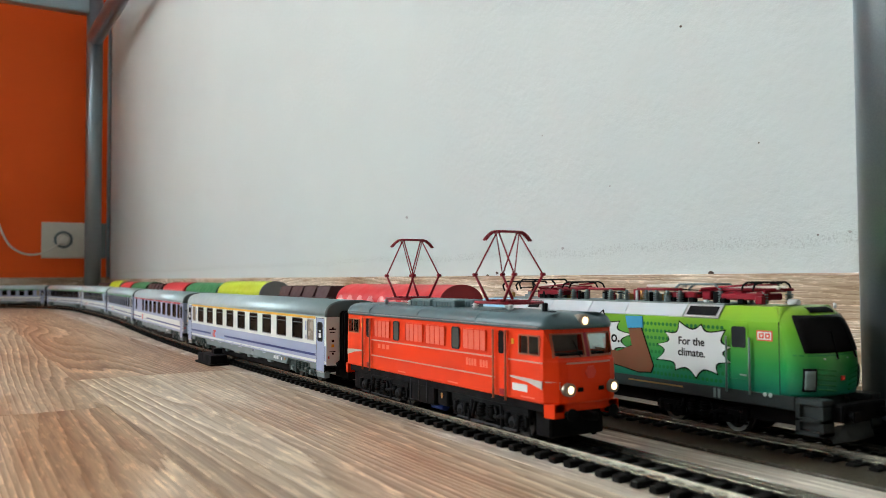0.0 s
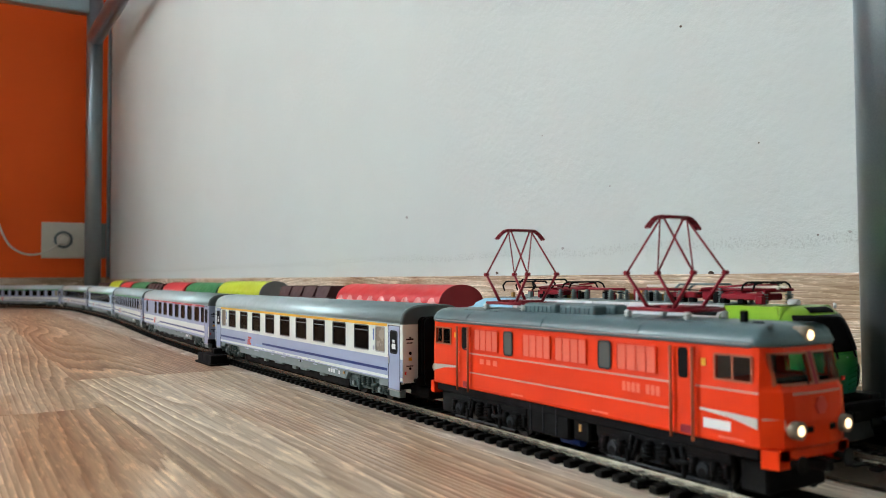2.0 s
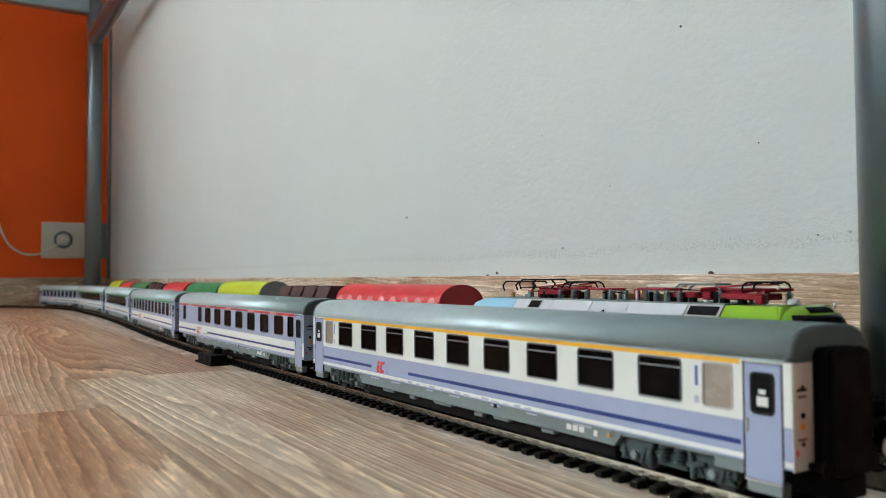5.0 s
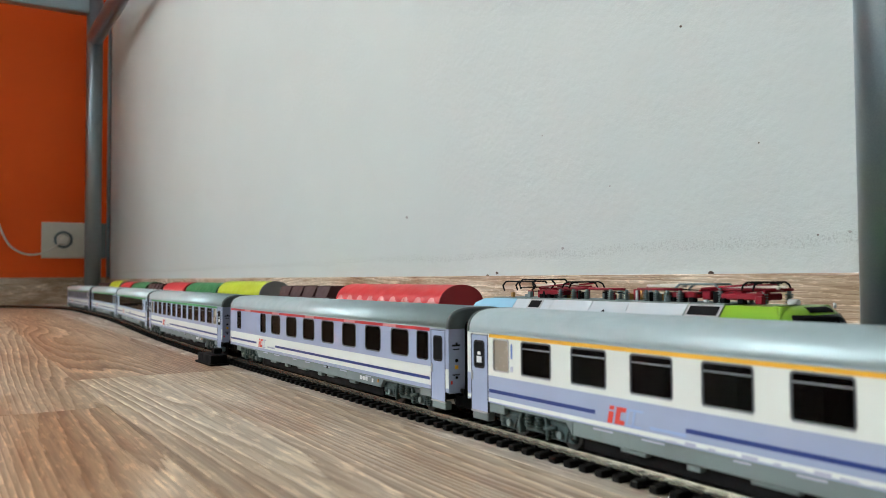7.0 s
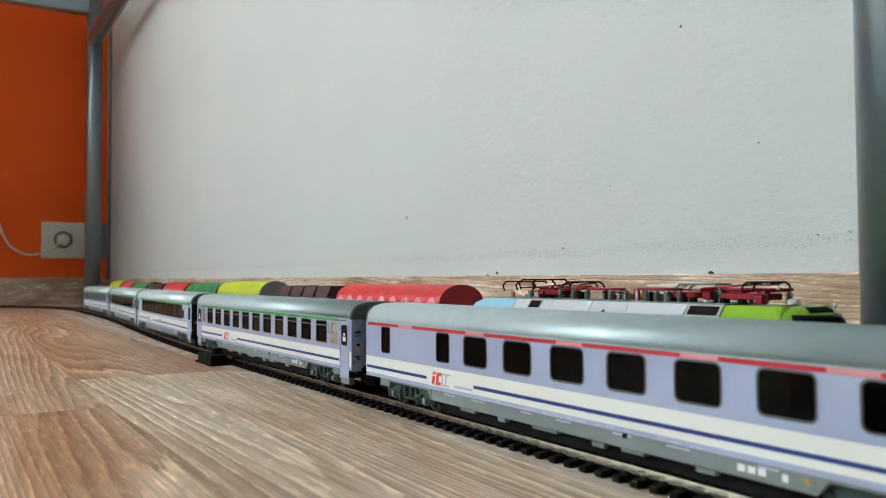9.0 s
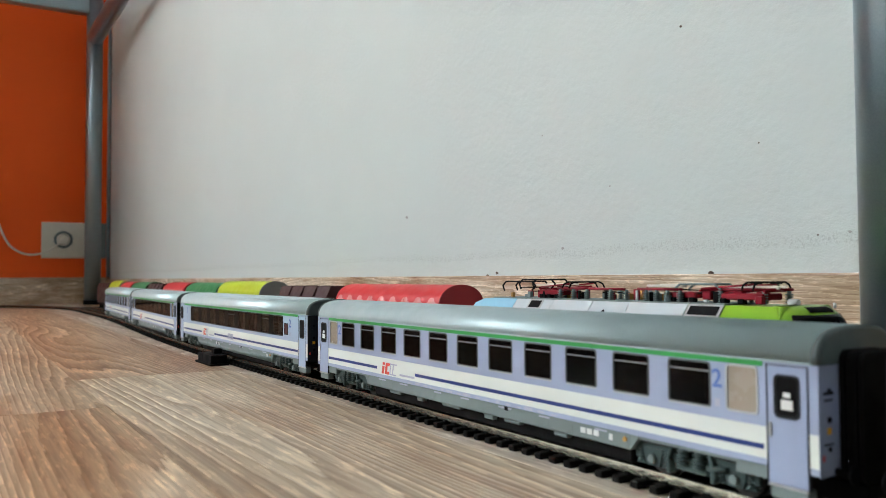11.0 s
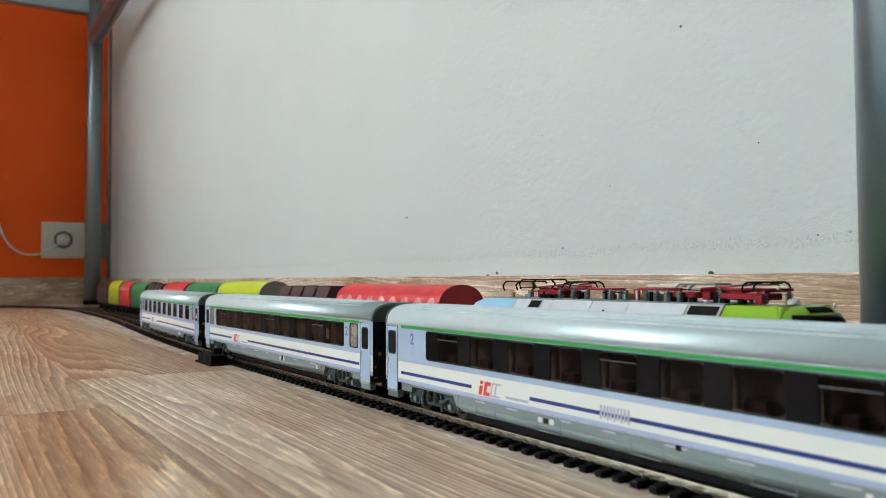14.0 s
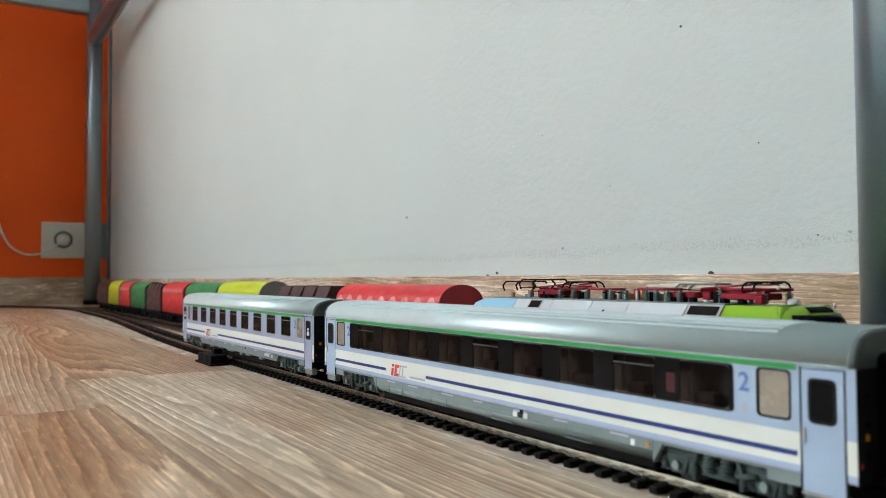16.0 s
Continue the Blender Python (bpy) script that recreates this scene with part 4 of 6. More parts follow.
def express_loco():
    """Orange-red electric locomotive; x = 80 is the line of its front side corners."""
    c = tagged(new("electric_locomotive"), "orange-red electric locomotive with lit headlights and raised red pantographs", "locomotive")
    F = 80.0
    hw = 16.2

    def outline(nose, w):
        f = F + nose
        half = [(F - 2, -w), (F, -w + 0.2), (f - 1.6, -w + 3.4), (f - 0.5, -w + 6.5), (f, -4), (f, 4), (f - 0.5, w - 6.5), (f - 1.6, w - 3.4), (F, w - 0.2), (F - 2, w)]
        return half + [(-x, y) for x, y in half[::-1]]
    bm = B()
    secs = []
    for z, n, w in ((14.8, 5.6, hw - 0.3), (15.6, 6.2, hw), (22.0, 6.6, hw), (29.5, 6.2, hw), (30.2, 5.6, hw - 0.1), (40.8, 2.8, hw - 0.5)):
        o = outline(n, w)
        secs.append([(x, y, z) for x, y in o])
    loft(bm, secs)
    # hollow cabs with real window openings
    holes = []
    for sgn in (1, -1):
        secs = []
        for z, n, w in ((30.7, 4.6, hw - 0.8), (40.0, 2.2, hw - 1.2)):
            f = F + n
            secs.append([(sgn * x, y, z) for x, y in ((F - 18, -w), (F - 1.2, -w), (f - 1.9, -w + 3.4), (f - 0.8, -w + 6.5), (f - 0.3, 0), (f - 0.8, w - 6.5), (f - 1.9, w - 3.4), (F - 1.2, w), (F - 18, w))])
        holes.append(loft(B(), secs))
        xa, xb = sorted((sgn * (F - 1.0), sgn * (F + 9.0)))
        holes += [box(B(), xa, xb, y0, y1, 31.4, 38.8) for y0, y1 in ((-13.4, -1.2), (1.2, 13.4))]
        xa, xb = sorted((sgn * (F - 13.3), sgn * (F - 2.1)))
        holes.append(box(B(), xa, xb, -20, 20, 31.7, 37.9))
    part("body", cut(bm, holes), M_ORANGE, c)
    for sgn in (1, -1):
        xa, xb = sorted((sgn * (F - 17.8), sgn * (F - 17.2)))
        part("cab_bulkhead", box(B(), xa, xb, -15.0, 15.0, 30.8, 39.6), M_CABWALL, c, "grey-green cab back wall")
        xa, xb = sorted((sgn * (F - 3.0), sgn * (F + 2.0)))
        part("driver_desk", box(B(), xa, xb, -11.0, 11.0, 30.75, 31.9, 0.3), M_RUBBER, c, "dark driver's desk")
    # roof
    bm = B()
    secs = []
    for z, k, n in ((40.7, 1.03, 3.9), (41.6, 1.035, 4.2), (42.6, 1.02, 3.8), (44.4, 0.93, 2.0), (45.6, 0.78, -1.5), (46.2, 0.55, -5.0)):
        secs.append([(x, y, z) for x, y in outline(n, (hw - 0.5) * k)])
    loft(bm, secs, smooth=True)
    part("roof", bm, M_LROOF, c, "blue-grey roof")
    part("gutter", box(B(), -78, 78, -hw - 0.5, -hw + 0.2, 41.1, 41.5, 0.15), M_ALU, c, "bright gutter strip")
    part("roof_edge", box(B(), -78, 78, -hw - 0.35, hw + 0.35, 40.4, 41.1, 0.3), M_LROOF, c)
    for x in (-55, -8, 38):
        bm = B()
        loft(bm, [[(x + d, y, z) for y, z in roof_profile(hw + 0.25, 41.2, 46.5, 6)] for d in (-0.5, 0.5)])
        part("roof_seam", bm, M_LROOF, c)
    for x0, x1, y0, y1 in ((-26.5, -8, -9.0, -3.0), (-6.5, 12, -9.0, -3.0), (-26.5, -8, 0.5, 6.5), (-6.5, 12, 0.5, 6.5)):
        bm = box(B(), x0, x1, y0, y1, 45.0, 49.4, 1.3, 3)
        for k in range(7):
            xx = x0 + 1 + k * (x1 - x0 - 2) / 7
            box(bm, xx, xx + 0.7, y0 - 0.25, y0 + 0.1, 46.0, 48.4)
        part("roof_box", bm, M_LROOF, c, "ribbed resistor box")
    for x0, x1 in ((28, 60), (-64, -40)):
        bm = B()
        for k in range(5):
            box(bm, x0, x1, -11.5 + k * 0.9, -11.0 + k * 0.9, 45.4, 45.9)
        part("walkway", bm, M_ENDCAP, c, "dark slatted walkway")
    part("whistle", box(B(), 66, 68, -5, -3.4, 46, 49.4, 0.3), M_BLACK, c)
    part("whistle", box(B(), 71, 74, -6.5, -4.5, 45, 46.6, 0.3), M_BLACK, c)
    pantograph(c, F - 41.5, 46.6, M_PANTO)
    pantograph(c, F - 120.0, 46.6, M_PANTO)
    # side grilles and windows
    for a, b in ((-129.1, -113.1), (-98.0, -82.3), (-80.1, -64.1), (-50.5, -34.2)):
        a, b = a + F, b + F
        o, i = rrect(a, b, 30.4, 38.8, 0.8), rrect(a + 0.4, b - 0.4, 30.8, 38.4, 0.6)
        g = part("side_grille", ring_xz(B(), o, i, -hw - 0.3, -hw + 0.1), M_ORANGE, c)
        bm = slab_xz(B(), i, -hw - 0.12, -hw + 0.1)
        part("grille_panel", bm, M_GRILLE, g, "paler salmon louvre panel")
        bm = B()
        for k in range(13):
            z = 31.2 + k * 0.56
            box(bm, a + 0.6, b - 0.6, -hw - 0.26, -hw - 0.1, z, z + 0.22)
        part("louvre", bm, M_GRILLE, g)
        for k in range(1, 4):
            x = a + (b - a) * k / 4
            part("grille_bar", box(B(), x - 0.12, x + 0.12, -hw - 0.32, -hw, 30.8, 38.4), M_ORANGE, g)
    for a, b in ((-137.8, -133.0), (-109.6, -104.1), (-58.8, -53.0)):
        a, b = a + F, b + F
        w = part("window", ring_xz(B(), rrect(a, b, 30.0, 39.0, 1.2), rrect(a + 0.45, b - 0.45, 30.5, 38.5, 1.0), -hw - 0.2, -hw + 0.05), M_RUBBER, c)
        part("pane", slab_xz(B(), rrect(a + 0.45, b - 0.45, 30.5, 38.5, 1.0), -hw - 0.1, -hw + 0.02), M_CABGLASS, w)
    for sgn in (1, -1):
        # cab door between upright handrails
        xa, xb = sorted((sgn * (F - 28.0), sgn * (F - 20.2)))
        d = part("cab_door", box(B(), xa, xb, -hw - 0.12, -hw + 0.3, 14.9, 39.6, 0.2), M_ORANGE, c)
        part("door_pane", slab_xz(B(), rrect(xa + 2.1, xb - 2.3, 30.6, 39.1, 0.9), -hw - 0.24, -hw), M_BLACK, d, "dark door pane")
        part("door_recess", box(B(), xa + 2.6, xb - 1.6, -hw - 0.2, -hw, 15.4, 17.6), M_PANTO, d)
        for x in (xa, xb):
            part("handrail", rod(B(), (x, -hw - 1.2, 13.8), (x, -hw - 1.2, 39.4), 0.42, 8), M_BRONZE, c, "upright bronze-brown handrail")
        xa, xb = sorted((sgn * (F - 13.8), sgn * (F - 1.6)))
        w = part("cab_window", ring_xz(B(), rrect(xa, xb, 31.2, 38.4, 0.6), rrect(xa + 0.5, xb - 0.5, 31.7, 37.9, 0.4), -hw - 0.12, -hw + 0.4), M_BRONZE, c)
        part("pane", slab_xz(B(), rrect(xa + 0.5, xb - 0.5, 31.7, 37.9, 0.4), -hw - 0.05, -hw + 0.3), M_CABCLEAR, w).visible_shadow = False
        part("far_pane", slab_xz(B(), rrect(xa + 0.5, xb - 0.5, 31.7, 37.9, 0.4), hw - 0.5, hw - 0.2), M_CABCLEAR, c).visible_shadow = False
        part("window_post", box(B(), (xa + xb) / 2 - 0.3, (xa + xb) / 2 + 0.3, -hw - 0.2, -hw, 31.4, 38.2), M_BRONZE, w)
        part("door_plate", box(B(), sgn * (F - 17.2) - 0.7, sgn * (F - 17.2) + 0.7, -hw - 0.1, -hw + 0.1, 34.6, 36.6), M_YEL, c, "small yellow plate")
        # windscreens follow the sloping, slightly bowed front
        def face(y, z):
            nose = np.interp(z, (14.8, 15.6, 22.0, 29.5, 30.2, 40.8), (5.6, 6.2, 6.6, 6.2, 5.6, 2.8))
            w = np.interp(z, (30.2, 40.8), (hw - 0.1, hw - 0.5))
            return F + np.interp(abs(y), (4.0, w - 6.5, w - 3.4, w - 0.2), (nose, nose - 0.5, nose - 1.6, 0.0))

        def screen(y0, y1, z0, z1, lift):
            bm = B()
            n, rows = 6, []
            for dx in (-0.3, lift):
                rows.append([[bm.verts.new((sgn * (face(y0 + (y1 - y0) * i / n, z0 + (z1 - z0) * j / 2) + dx), y0 + (y1 - y0) * i / n, z0 + (z1 - z0) * j / 2)) for j in range(3)] for i in range(n + 1)])
            for i in range(n):
                for j in range(2):
                    for g in rows:
                        bm.faces.new((g[i][j], g[i + 1][j], g[i + 1][j + 1], g[i][j + 1]))
            p, q = rows
            for i in range(n):
                for j in (0, 2):
                    bm.faces.new((p[i][j], p[i + 1][j], q[i + 1][j], q[i][j]))
            for j in range(2):
                for i in (0, n):
                    bm.faces.new((p[i][j], p[i][j + 1], q[i][j + 1], q[i][j]))
            return bm
        for y0, y1 in ((-13.4, -1.2), (1.2, 13.4)):
            w = part("windscreen", screen(y0, y1, 31.4, 38.8, 0.05), M_CABCLEAR, c, "clear grey windscreen")
            w.visible_shadow = False
            for a, b, z0, z1 in ((y0 - 0.4, y1 + 0.4, 30.9, 31.5), (y0 - 0.4, y1 + 0.4, 38.7, 39.2), (y0 - 0.4, y0 + 0.2, 31.5, 38.7), (y1 - 0.2, y1 + 0.4, 31.5, 38.7)):
                part("windscreen_frame", screen(a, b, z0, z1, 0.2), M_BRONZE, w)
        part("front_panel", screen(-0.8, 0.8, 30.9, 39.2, 0.15), M_PANTO, c, "dark red post between the windscreens")
        part("silver_wing", screen(-15.6, -12.6, 20.2, 22.7, 0.15), M_SILVER, c, "silver wing stripe on the front")
        part("silver_wing", screen(12.6, 15.6, 20.2, 22.7, 0.15), M_SILVER, c, "silver wing stripe on the front")
        xa, xb = sorted((sgn * (F - 9), sgn * (F - 0.5)))
        # black block added to fill the shaded space under the front
        part("front_shade_fill", box(B(), xa, xb, -12.5, 12.5, 2.4, 12.2, 0.6), M_BLACK, c, "added black block for the shaded gear under the front")
        part("front_line", screen(-15.0, 15.0, 28.7, 29.3, 0.12), M_PALELINE, c)
        # headlights: two low, one in the roof
        for y, z, x in ((-10.0, 20.1, F + 6.4), (10.0, 20.1, F + 6.4), (0.0, 43.4, F + 2.8)):
            lm = part("headlight", rod(B(), (sgn * (x - 3), y, z), (sgn * (x + 1.3), y, z), 2.3, 20), M_BEZEL, c, "round headlight housing")
            part("lens", rod(B(), (sgn * (x + 1.2), y, z), (sgn * (x + 1.6), y, z), 1.45, 18, 1.1), M_LAMP if sgn > 0 else M_CLEAR, lm, "glowing warm lens" if sgn > 0 else "unlit lens")
        # silver wing and buffer beam
        bm = B()
        slab_xz(bm, [(sgn * (F - 18.8), 22.6), (sgn * (F - 8), 21.6), (sgn * (F - 0.4), 19.8), (sgn * (F - 0.4), 22.6), (sgn * (F - 8), 23.0), (sgn * (F - 18.8), 23.2)], -hw - 0.14, -hw + 0.2)
        part("silver_wing", bm, M_SILVER, c, "silver wing stripe")
        bm = B()
        for y0, y1 in ((-hw + 0.3, -10.3), (10.3, hw - 0.3)):
            loft(bm, [[(sgn * (F + 0.2), y0, z), (sgn * (F + 4.6), y0 + (1.0 if y0 < 0 else 0), z), (sgn * (F + 4.6), y1 - (1.0 if y0 > 0 else 0), z), (sgn * (F + 0.2), y1, z)] for z in (10.2, 14.9)])
        box(bm, min(sgn * (F + 0.2), sgn * (F + 4.6)), max(sgn * (F + 0.2), sgn * (F + 4.6)), -hw + 2, hw - 2, 12.2, 15.0)
        part("buffer_beam", bm, M_ORANGE, c)
        for y in (-9.6, 9.6):
            bm = B()
            rod(bm, (sgn * (F + 4.0), y, 11.6), (sgn * (F + 7.4), y, 11.6), 1.0, 12)
            rod(bm, (sgn * (F + 7.4), y, 11.6), (sgn * (F + 8.0), y, 11.6), 2.2, 18)
            part("buffer", bm, M_BLACK, c)
        part("coupling", box(B(), min(sgn * (F + 3), sgn * (F + 9)), max(sgn * (F + 3), sgn * (F + 9)), -1.6, 1.6, 9.0, 12.0, 0.4), M_BLACK, c)
        for y in (-4.5, 5.0):
            part("vent_slot", box(B(), sgn * (F + 5.6) - 1.2, sgn * (F + 5.6) + 1.2, y - 1.3, y + 1.3, 19.0, 20.6, 0.3), M_BLACK, c)
        part("front_badge", rod(B(), (sgn * (F + 6.0), 0, 25.6), (sgn * (F + 6.9), 0, 25.6), 2.4, 6), M_LOGO, c, "red six-sided badge")
        part("wiper", rod(B(), (sgn * (F + 6.0), -4, 31.0), (sgn * (F + 4.8), -6.4, 36.8), 0.2, 6), M_BLACK, c)
    # silver lines along the side, lettering bars
    for z in (29.0, 21.5):
        part("silver_line", box(B(), -F + 20, F - 28.5, -hw - 0.1, -hw + 0.1, z - 0.35, z + 0.2), M_PALELINE, c, "thin pale line")
    part("silver_line", box(B(), F - 20, F, -hw - 0.1, -hw + 0.1, 28.7, 29.2), M_PALELINE, c)
    for k in range(3):
        part("lettering", box(B(), F - 125.2 + k * 4.4, F - 122.6 + k * 4.4, -hw - 0.1, -hw + 0.1, 25.4, 27.4), M_GRILLE, c, "raised pale lettering bar")
    for k in range(8):
        if k != 4:
            part("lettering", box(B(), F - 48.2 + k * 1.95, F - 46.8 + k * 1.95, -hw - 0.1, -hw + 0.1, 24.3, 27.1), M_GRILLE, c, "raised pale lettering bar")
    part("data_panel", box(B(), F - 17.5, F - 8.6, -hw - 0.1, -hw + 0.1, 18.0, 20.6), M_PRINT, c, "white data panel")
    for d, w in ((-105, 7), (-62, 7.5), (-12.5, 8)):
        part("lettering", box(B(), F + d, F + d + w, -hw - 0.08, -hw + 0.1, 16.0, 16.5), M_GRILLE, c)
    # underframe and bogies
    part("underframe", box(B(), -F + 1, F - 1, -hw + 1.2, hw - 1.2, 11.6, 15.0, 0.3), M_BLACK, c)
    part("battery_box", box(B(), -18, 5, -hw + 1.4, hw - 1.4, 4.2, 14.4, 0.6), M_BLACK, c)
    for xx in (-15.6, -8.6, -1.6):
        part("box_rib", box(B(), xx, xx + 0.5, -hw + 1.1, -hw + 1.5, 5.0, 13.8), M_RUBBER, c)
    part("box_plate", box(B(), 10.2, 11.2, -hw + 1.4, -hw + 1.8, 8.2, 10.4), M_BRASS, c, "tiny yellowish plate")
    part("battery_box", box(B(), 7, 15, -hw + 1.6, hw - 1.6, 5.0, 14.2, 0.6), M_BLACK, c)
    part("air_tank", rod(B(), (-3, -hw + 6, 3.6), (7, -hw + 6, 3.6), 1.7, 14), M_BLUE, c, "blue air tank")
    for x in (-44.0, 44.0):
        bg = bogie(c, x, 17.5, M_BLACK, 14.0)
        for s in (-1, 1):
            y0, y1 = sorted((s * 12.6, s * 14.6))
            bm = box(B(), x - 26, x + 26, y0, y1, 8.2, 12.6, 0.5)
            box(bm, x - 22, x - 13, y0, y1, 3.0, 8.6, 0.5)
            box(bm, x + 13, x + 22, y0, y1, 3.0, 8.6, 0.5)
            box(bm, x - 8, x + 8, y0 - 0.4, y1 + 0.4, 4.8, 9.4, 0.5)
            part("bogie_side", bm, M_BLACK, bg, "black cast bogie side")
            for xx in (-21, -14, 14, 21, -4, 4):
                part("spring", rod(B(), (x + xx, s * 15.2, 5.0), (x + xx, s * 15.2, 9.0), 1.2, 10), M_BLACK, bg)
            for xx in (-17.5, 17.5):
                part("axle_box", rod(B(), (x + xx, s * 14.4, 6.0), (x + xx, s * 16.0, 6.0), 2.4, 14, 2.0), M_RUBBER, bg, "round black axle box")
                part("brake_hanger", rod(B(), (x + xx * 0.55, s * 15.3, 11.0), (x + xx * 0.62, s * 15.3, 2.6), 0.5, 6), M_RUBBER, bg)
            part("brake_rod", rod(B(), (x - 20, s * 15.4, 3.0), (x + 20, s * 15.4, 3.0), 0.4, 6), M_RUBBER, bg)
            part("sand_pipe", rod(B(), (x + 24, s * 14.6, 8.4), (x + 25, s * 13.0, 1.6), 0.5, 6), M_RUBBER, bg)
    for x in (F - 2, -F + 2):
        for y in (-9.0, 9.0):
            part("guard_iron", box(B(), x - 0.6, x + 0.6, y - 1.0, y + 1.0, 1.6, 11.8, 0.2), M_BLACK, c)
    return c


def green_loco():
    """Lime to teal green modern electric locomotive, standing on the rear track; front at local x = 0."""
    c = tagged(new("electric_locomotive"), "parked green electric locomotive with a white speech bubble and folded pantographs", "locomotive")
    hw = 17.3
    m, nt, b = mat("lime_to_teal_paint")
    tc, sep = nt.nodes.new("ShaderNodeTexCoord"), nt.nodes.new("ShaderNodeSeparateXYZ")
    nt.links.new(tc.outputs["Object"], sep.inputs[0])
    k = nt.nodes.new("ShaderNodeMath")
    k.operation = "MULTIPLY"
    k.inputs[1].default_value = 20.0
    nt.links.new(sep.outputs[2], k.inputs[0])
    r = ramp(nt, k.outputs[0], [(0.36, (0.005, 0.16, 0.095)), (0.55, (0.015, 0.24, 0.05)), (0.78, (0.13, 0.38, 0.02)), (0.95, (0.27, 0.47, 0.02))])
    nt.links.new(r.outputs[0], b.inputs["Base Color"])
    b.inputs["Roughness"].default_value = 0.28
    bump(nt, b, noise_node(nt, tc.outputs["Object"], 900, 2).outputs[0], 0.05, 0.0002)
    green = m
    grey = paint("dark_grey_skirt", (0.022, 0.028, 0.028), 0.5)
    pale = paint("pale_blue_roof_panel", (0.55, 0.62, 0.66), 0.35, 0.2)
    skyb = paint("light_blue_cab", (0.28, 0.55, 0.72), 0.32)
    dots = paint("dark_green_dots", (0.01, 0.17, 0.04), 0.35)
    brown = paint("brown_shape", (0.20, 0.07, 0.03), 0.4)
    navy = paint("blue_shape", (0.04, 0.32, 0.55), 0.4)

    prof = [(-hw, 16.8), (-hw, 42.3), (-13.2, 47.6), (13.2, 47.6), (hw, 42.3), (hw, 16.8)]
    bm = B()
    loft(bm, [[(x, y, z) for y, z in prof] for x in (-44.0, -18.2)])
    part("cab_side", bm, green, c)
    bm = B()
    loft(bm, [[(x, y, z) for y, z in prof] for x in (-200.0, -44.1)])
    part("body", bm, green, c)
    # nose in level slices that lean back towards the roof
    def front(z):
        return float(np.interp(z, (17.0, 20.0, 26.0, 30.5, 32.5, 36.0, 40.0, 44.0, 46.2, 47.3, 48.0), (-6.4, -5.8, -5.4, -5.6, -6.2, -7.5, -9.0, -11.0, -12.6, -14.2, -16.2)))

    def wide(z):
        return float(np.interp(z, (17, 36, 42.3, 45.5, 47.6, 48.0), (hw, hw, hw - 0.1, 15.4, 13.4, 12.0)))

    PLAN = ((0.0, 0.0), (-0.2, 0.30), (-0.9, 0.52), (-1.9, 0.70), (-3.4, 0.86), (-5.6, 0.96), (-8.0, 1.0))

    def plan(z, u):
        """Point of the nose outline; u from -6 (near side) over 0 (middle) to 6."""
        i = min(5, int(abs(u)))
        f = abs(u) - i
        dx, dy = (PLAN[i][k] * (1 - f) + PLAN[i + 1][k] * f for k in (0, 1))
        return front(z) + dx, math.copysign(dy * wide(z), u)

    zs = (17.0, 18.0, 20.0, 23.0, 26.0, 29.0, 30.5, 32.5, 34.0, 36.0, 38.0, 40.0, 42.3, 44.0, 45.4, 46.4, 47.2, 47.7, 48.0)
    bm = B()
    secs = []
    for z in zs:
        w = wide(z)
        secs.append([(-18.1, -w, z)] + [(*plan(z, -6 + k * 0.5), z) for k in range(25)] + [(-18.1, w, z)])
    loft(bm, secs, smooth=True)
    part("nose", bm, green, c, "rounded green cab front")

    def patch(u0, u1, z0, z1, lift, nu=12, nz=6):
        """A piece lying on the nose, lifted off it."""
        bm = B()
        grids = []
        for d in (-0.3, lift):
            g = []
            for i in range(nu + 1):
                col = []
                for j in range(nz + 1):
                    z = z0 + (z1 - z0) * j / nz
                    u = u0 + (u1 - u0) * i / nu
                    x, yy = plan(z, u)
                    col.append(bm.verts.new((x + d * (1.0 if abs(u) < 4 else 0.5), yy + math.copysign(d * (0.0 if abs(u) < 3 else 0.8), u), z + (d * 0.4 if z > 32 else 0))))
                g.append(col)
            grids.append(g)
        for g in grids:
            for i in range(nu):
                for j in range(nz):
                    bm.faces.new((g[i][j], g[i + 1][j], g[i + 1][j + 1], g[i][j + 1])).smooth = True
        p, q = grids
        for i in range(nu):
            for j in (0, nz):
                bm.faces.new((p[i][j], p[i + 1][j], q[i + 1][j], q[i][j]))
        for j in range(nz):
            for i in (0, nu):
                bm.faces.new((p[i][j], p[i][j + 1], q[i][j + 1], q[i][j]))
        return bm
    ws = part("windscreen", patch(-4.1, 4.1, 32.0, 44.8, 0.4), M_CABGLASS2, c, "large dark windscreen")
    part("wiper", rod(B(), (-5.2, -3, 29.8), (-8.0, -2.4, 39.2), 0.35, 6), M_BLACK, ws)
    part("wiper", rod(B(), (-5.6, 8.4, 29.8), (-7.0, 7.4, 35.6), 0.35, 6), M_BLACK, ws)
    part("top_light", patch(-1.8, 1.8, 45.6, 47.5, 0.3, 6, 3), M_BLACK, c, "dark top light panel")
    for s_ in (-1, 1):
        hl = part("headlight", patch(s_ * 3.0, s_ * 4.5, 18.8, 26.8, 0.35, 4, 4), M_BLACK, c, "clear headlight cluster")
        part("lens", patch(s_ * 3.2, s_ * 4.3, 19.5, 26.0, 0.55, 4, 4), M_SKIRT, hl)
        for k in range(5):
            z = 26.6 - k * 1.75
            bm = B()
            a0, a1 = plan(z, s_ * 2.85), plan(z, s_ * 0.75)
            rod(bm, (a0[0] + 0.1, a0[1], z), (a1[0] + 0.1, a1[1], z - 0.9), 0.3, 6)
            part("front_rib", bm, dots, c)
    part("front_badge", patch(-0.22, 0.22, 22.2, 23.8, 0.25, 2, 2), M_LOGO, c, "small red badge")
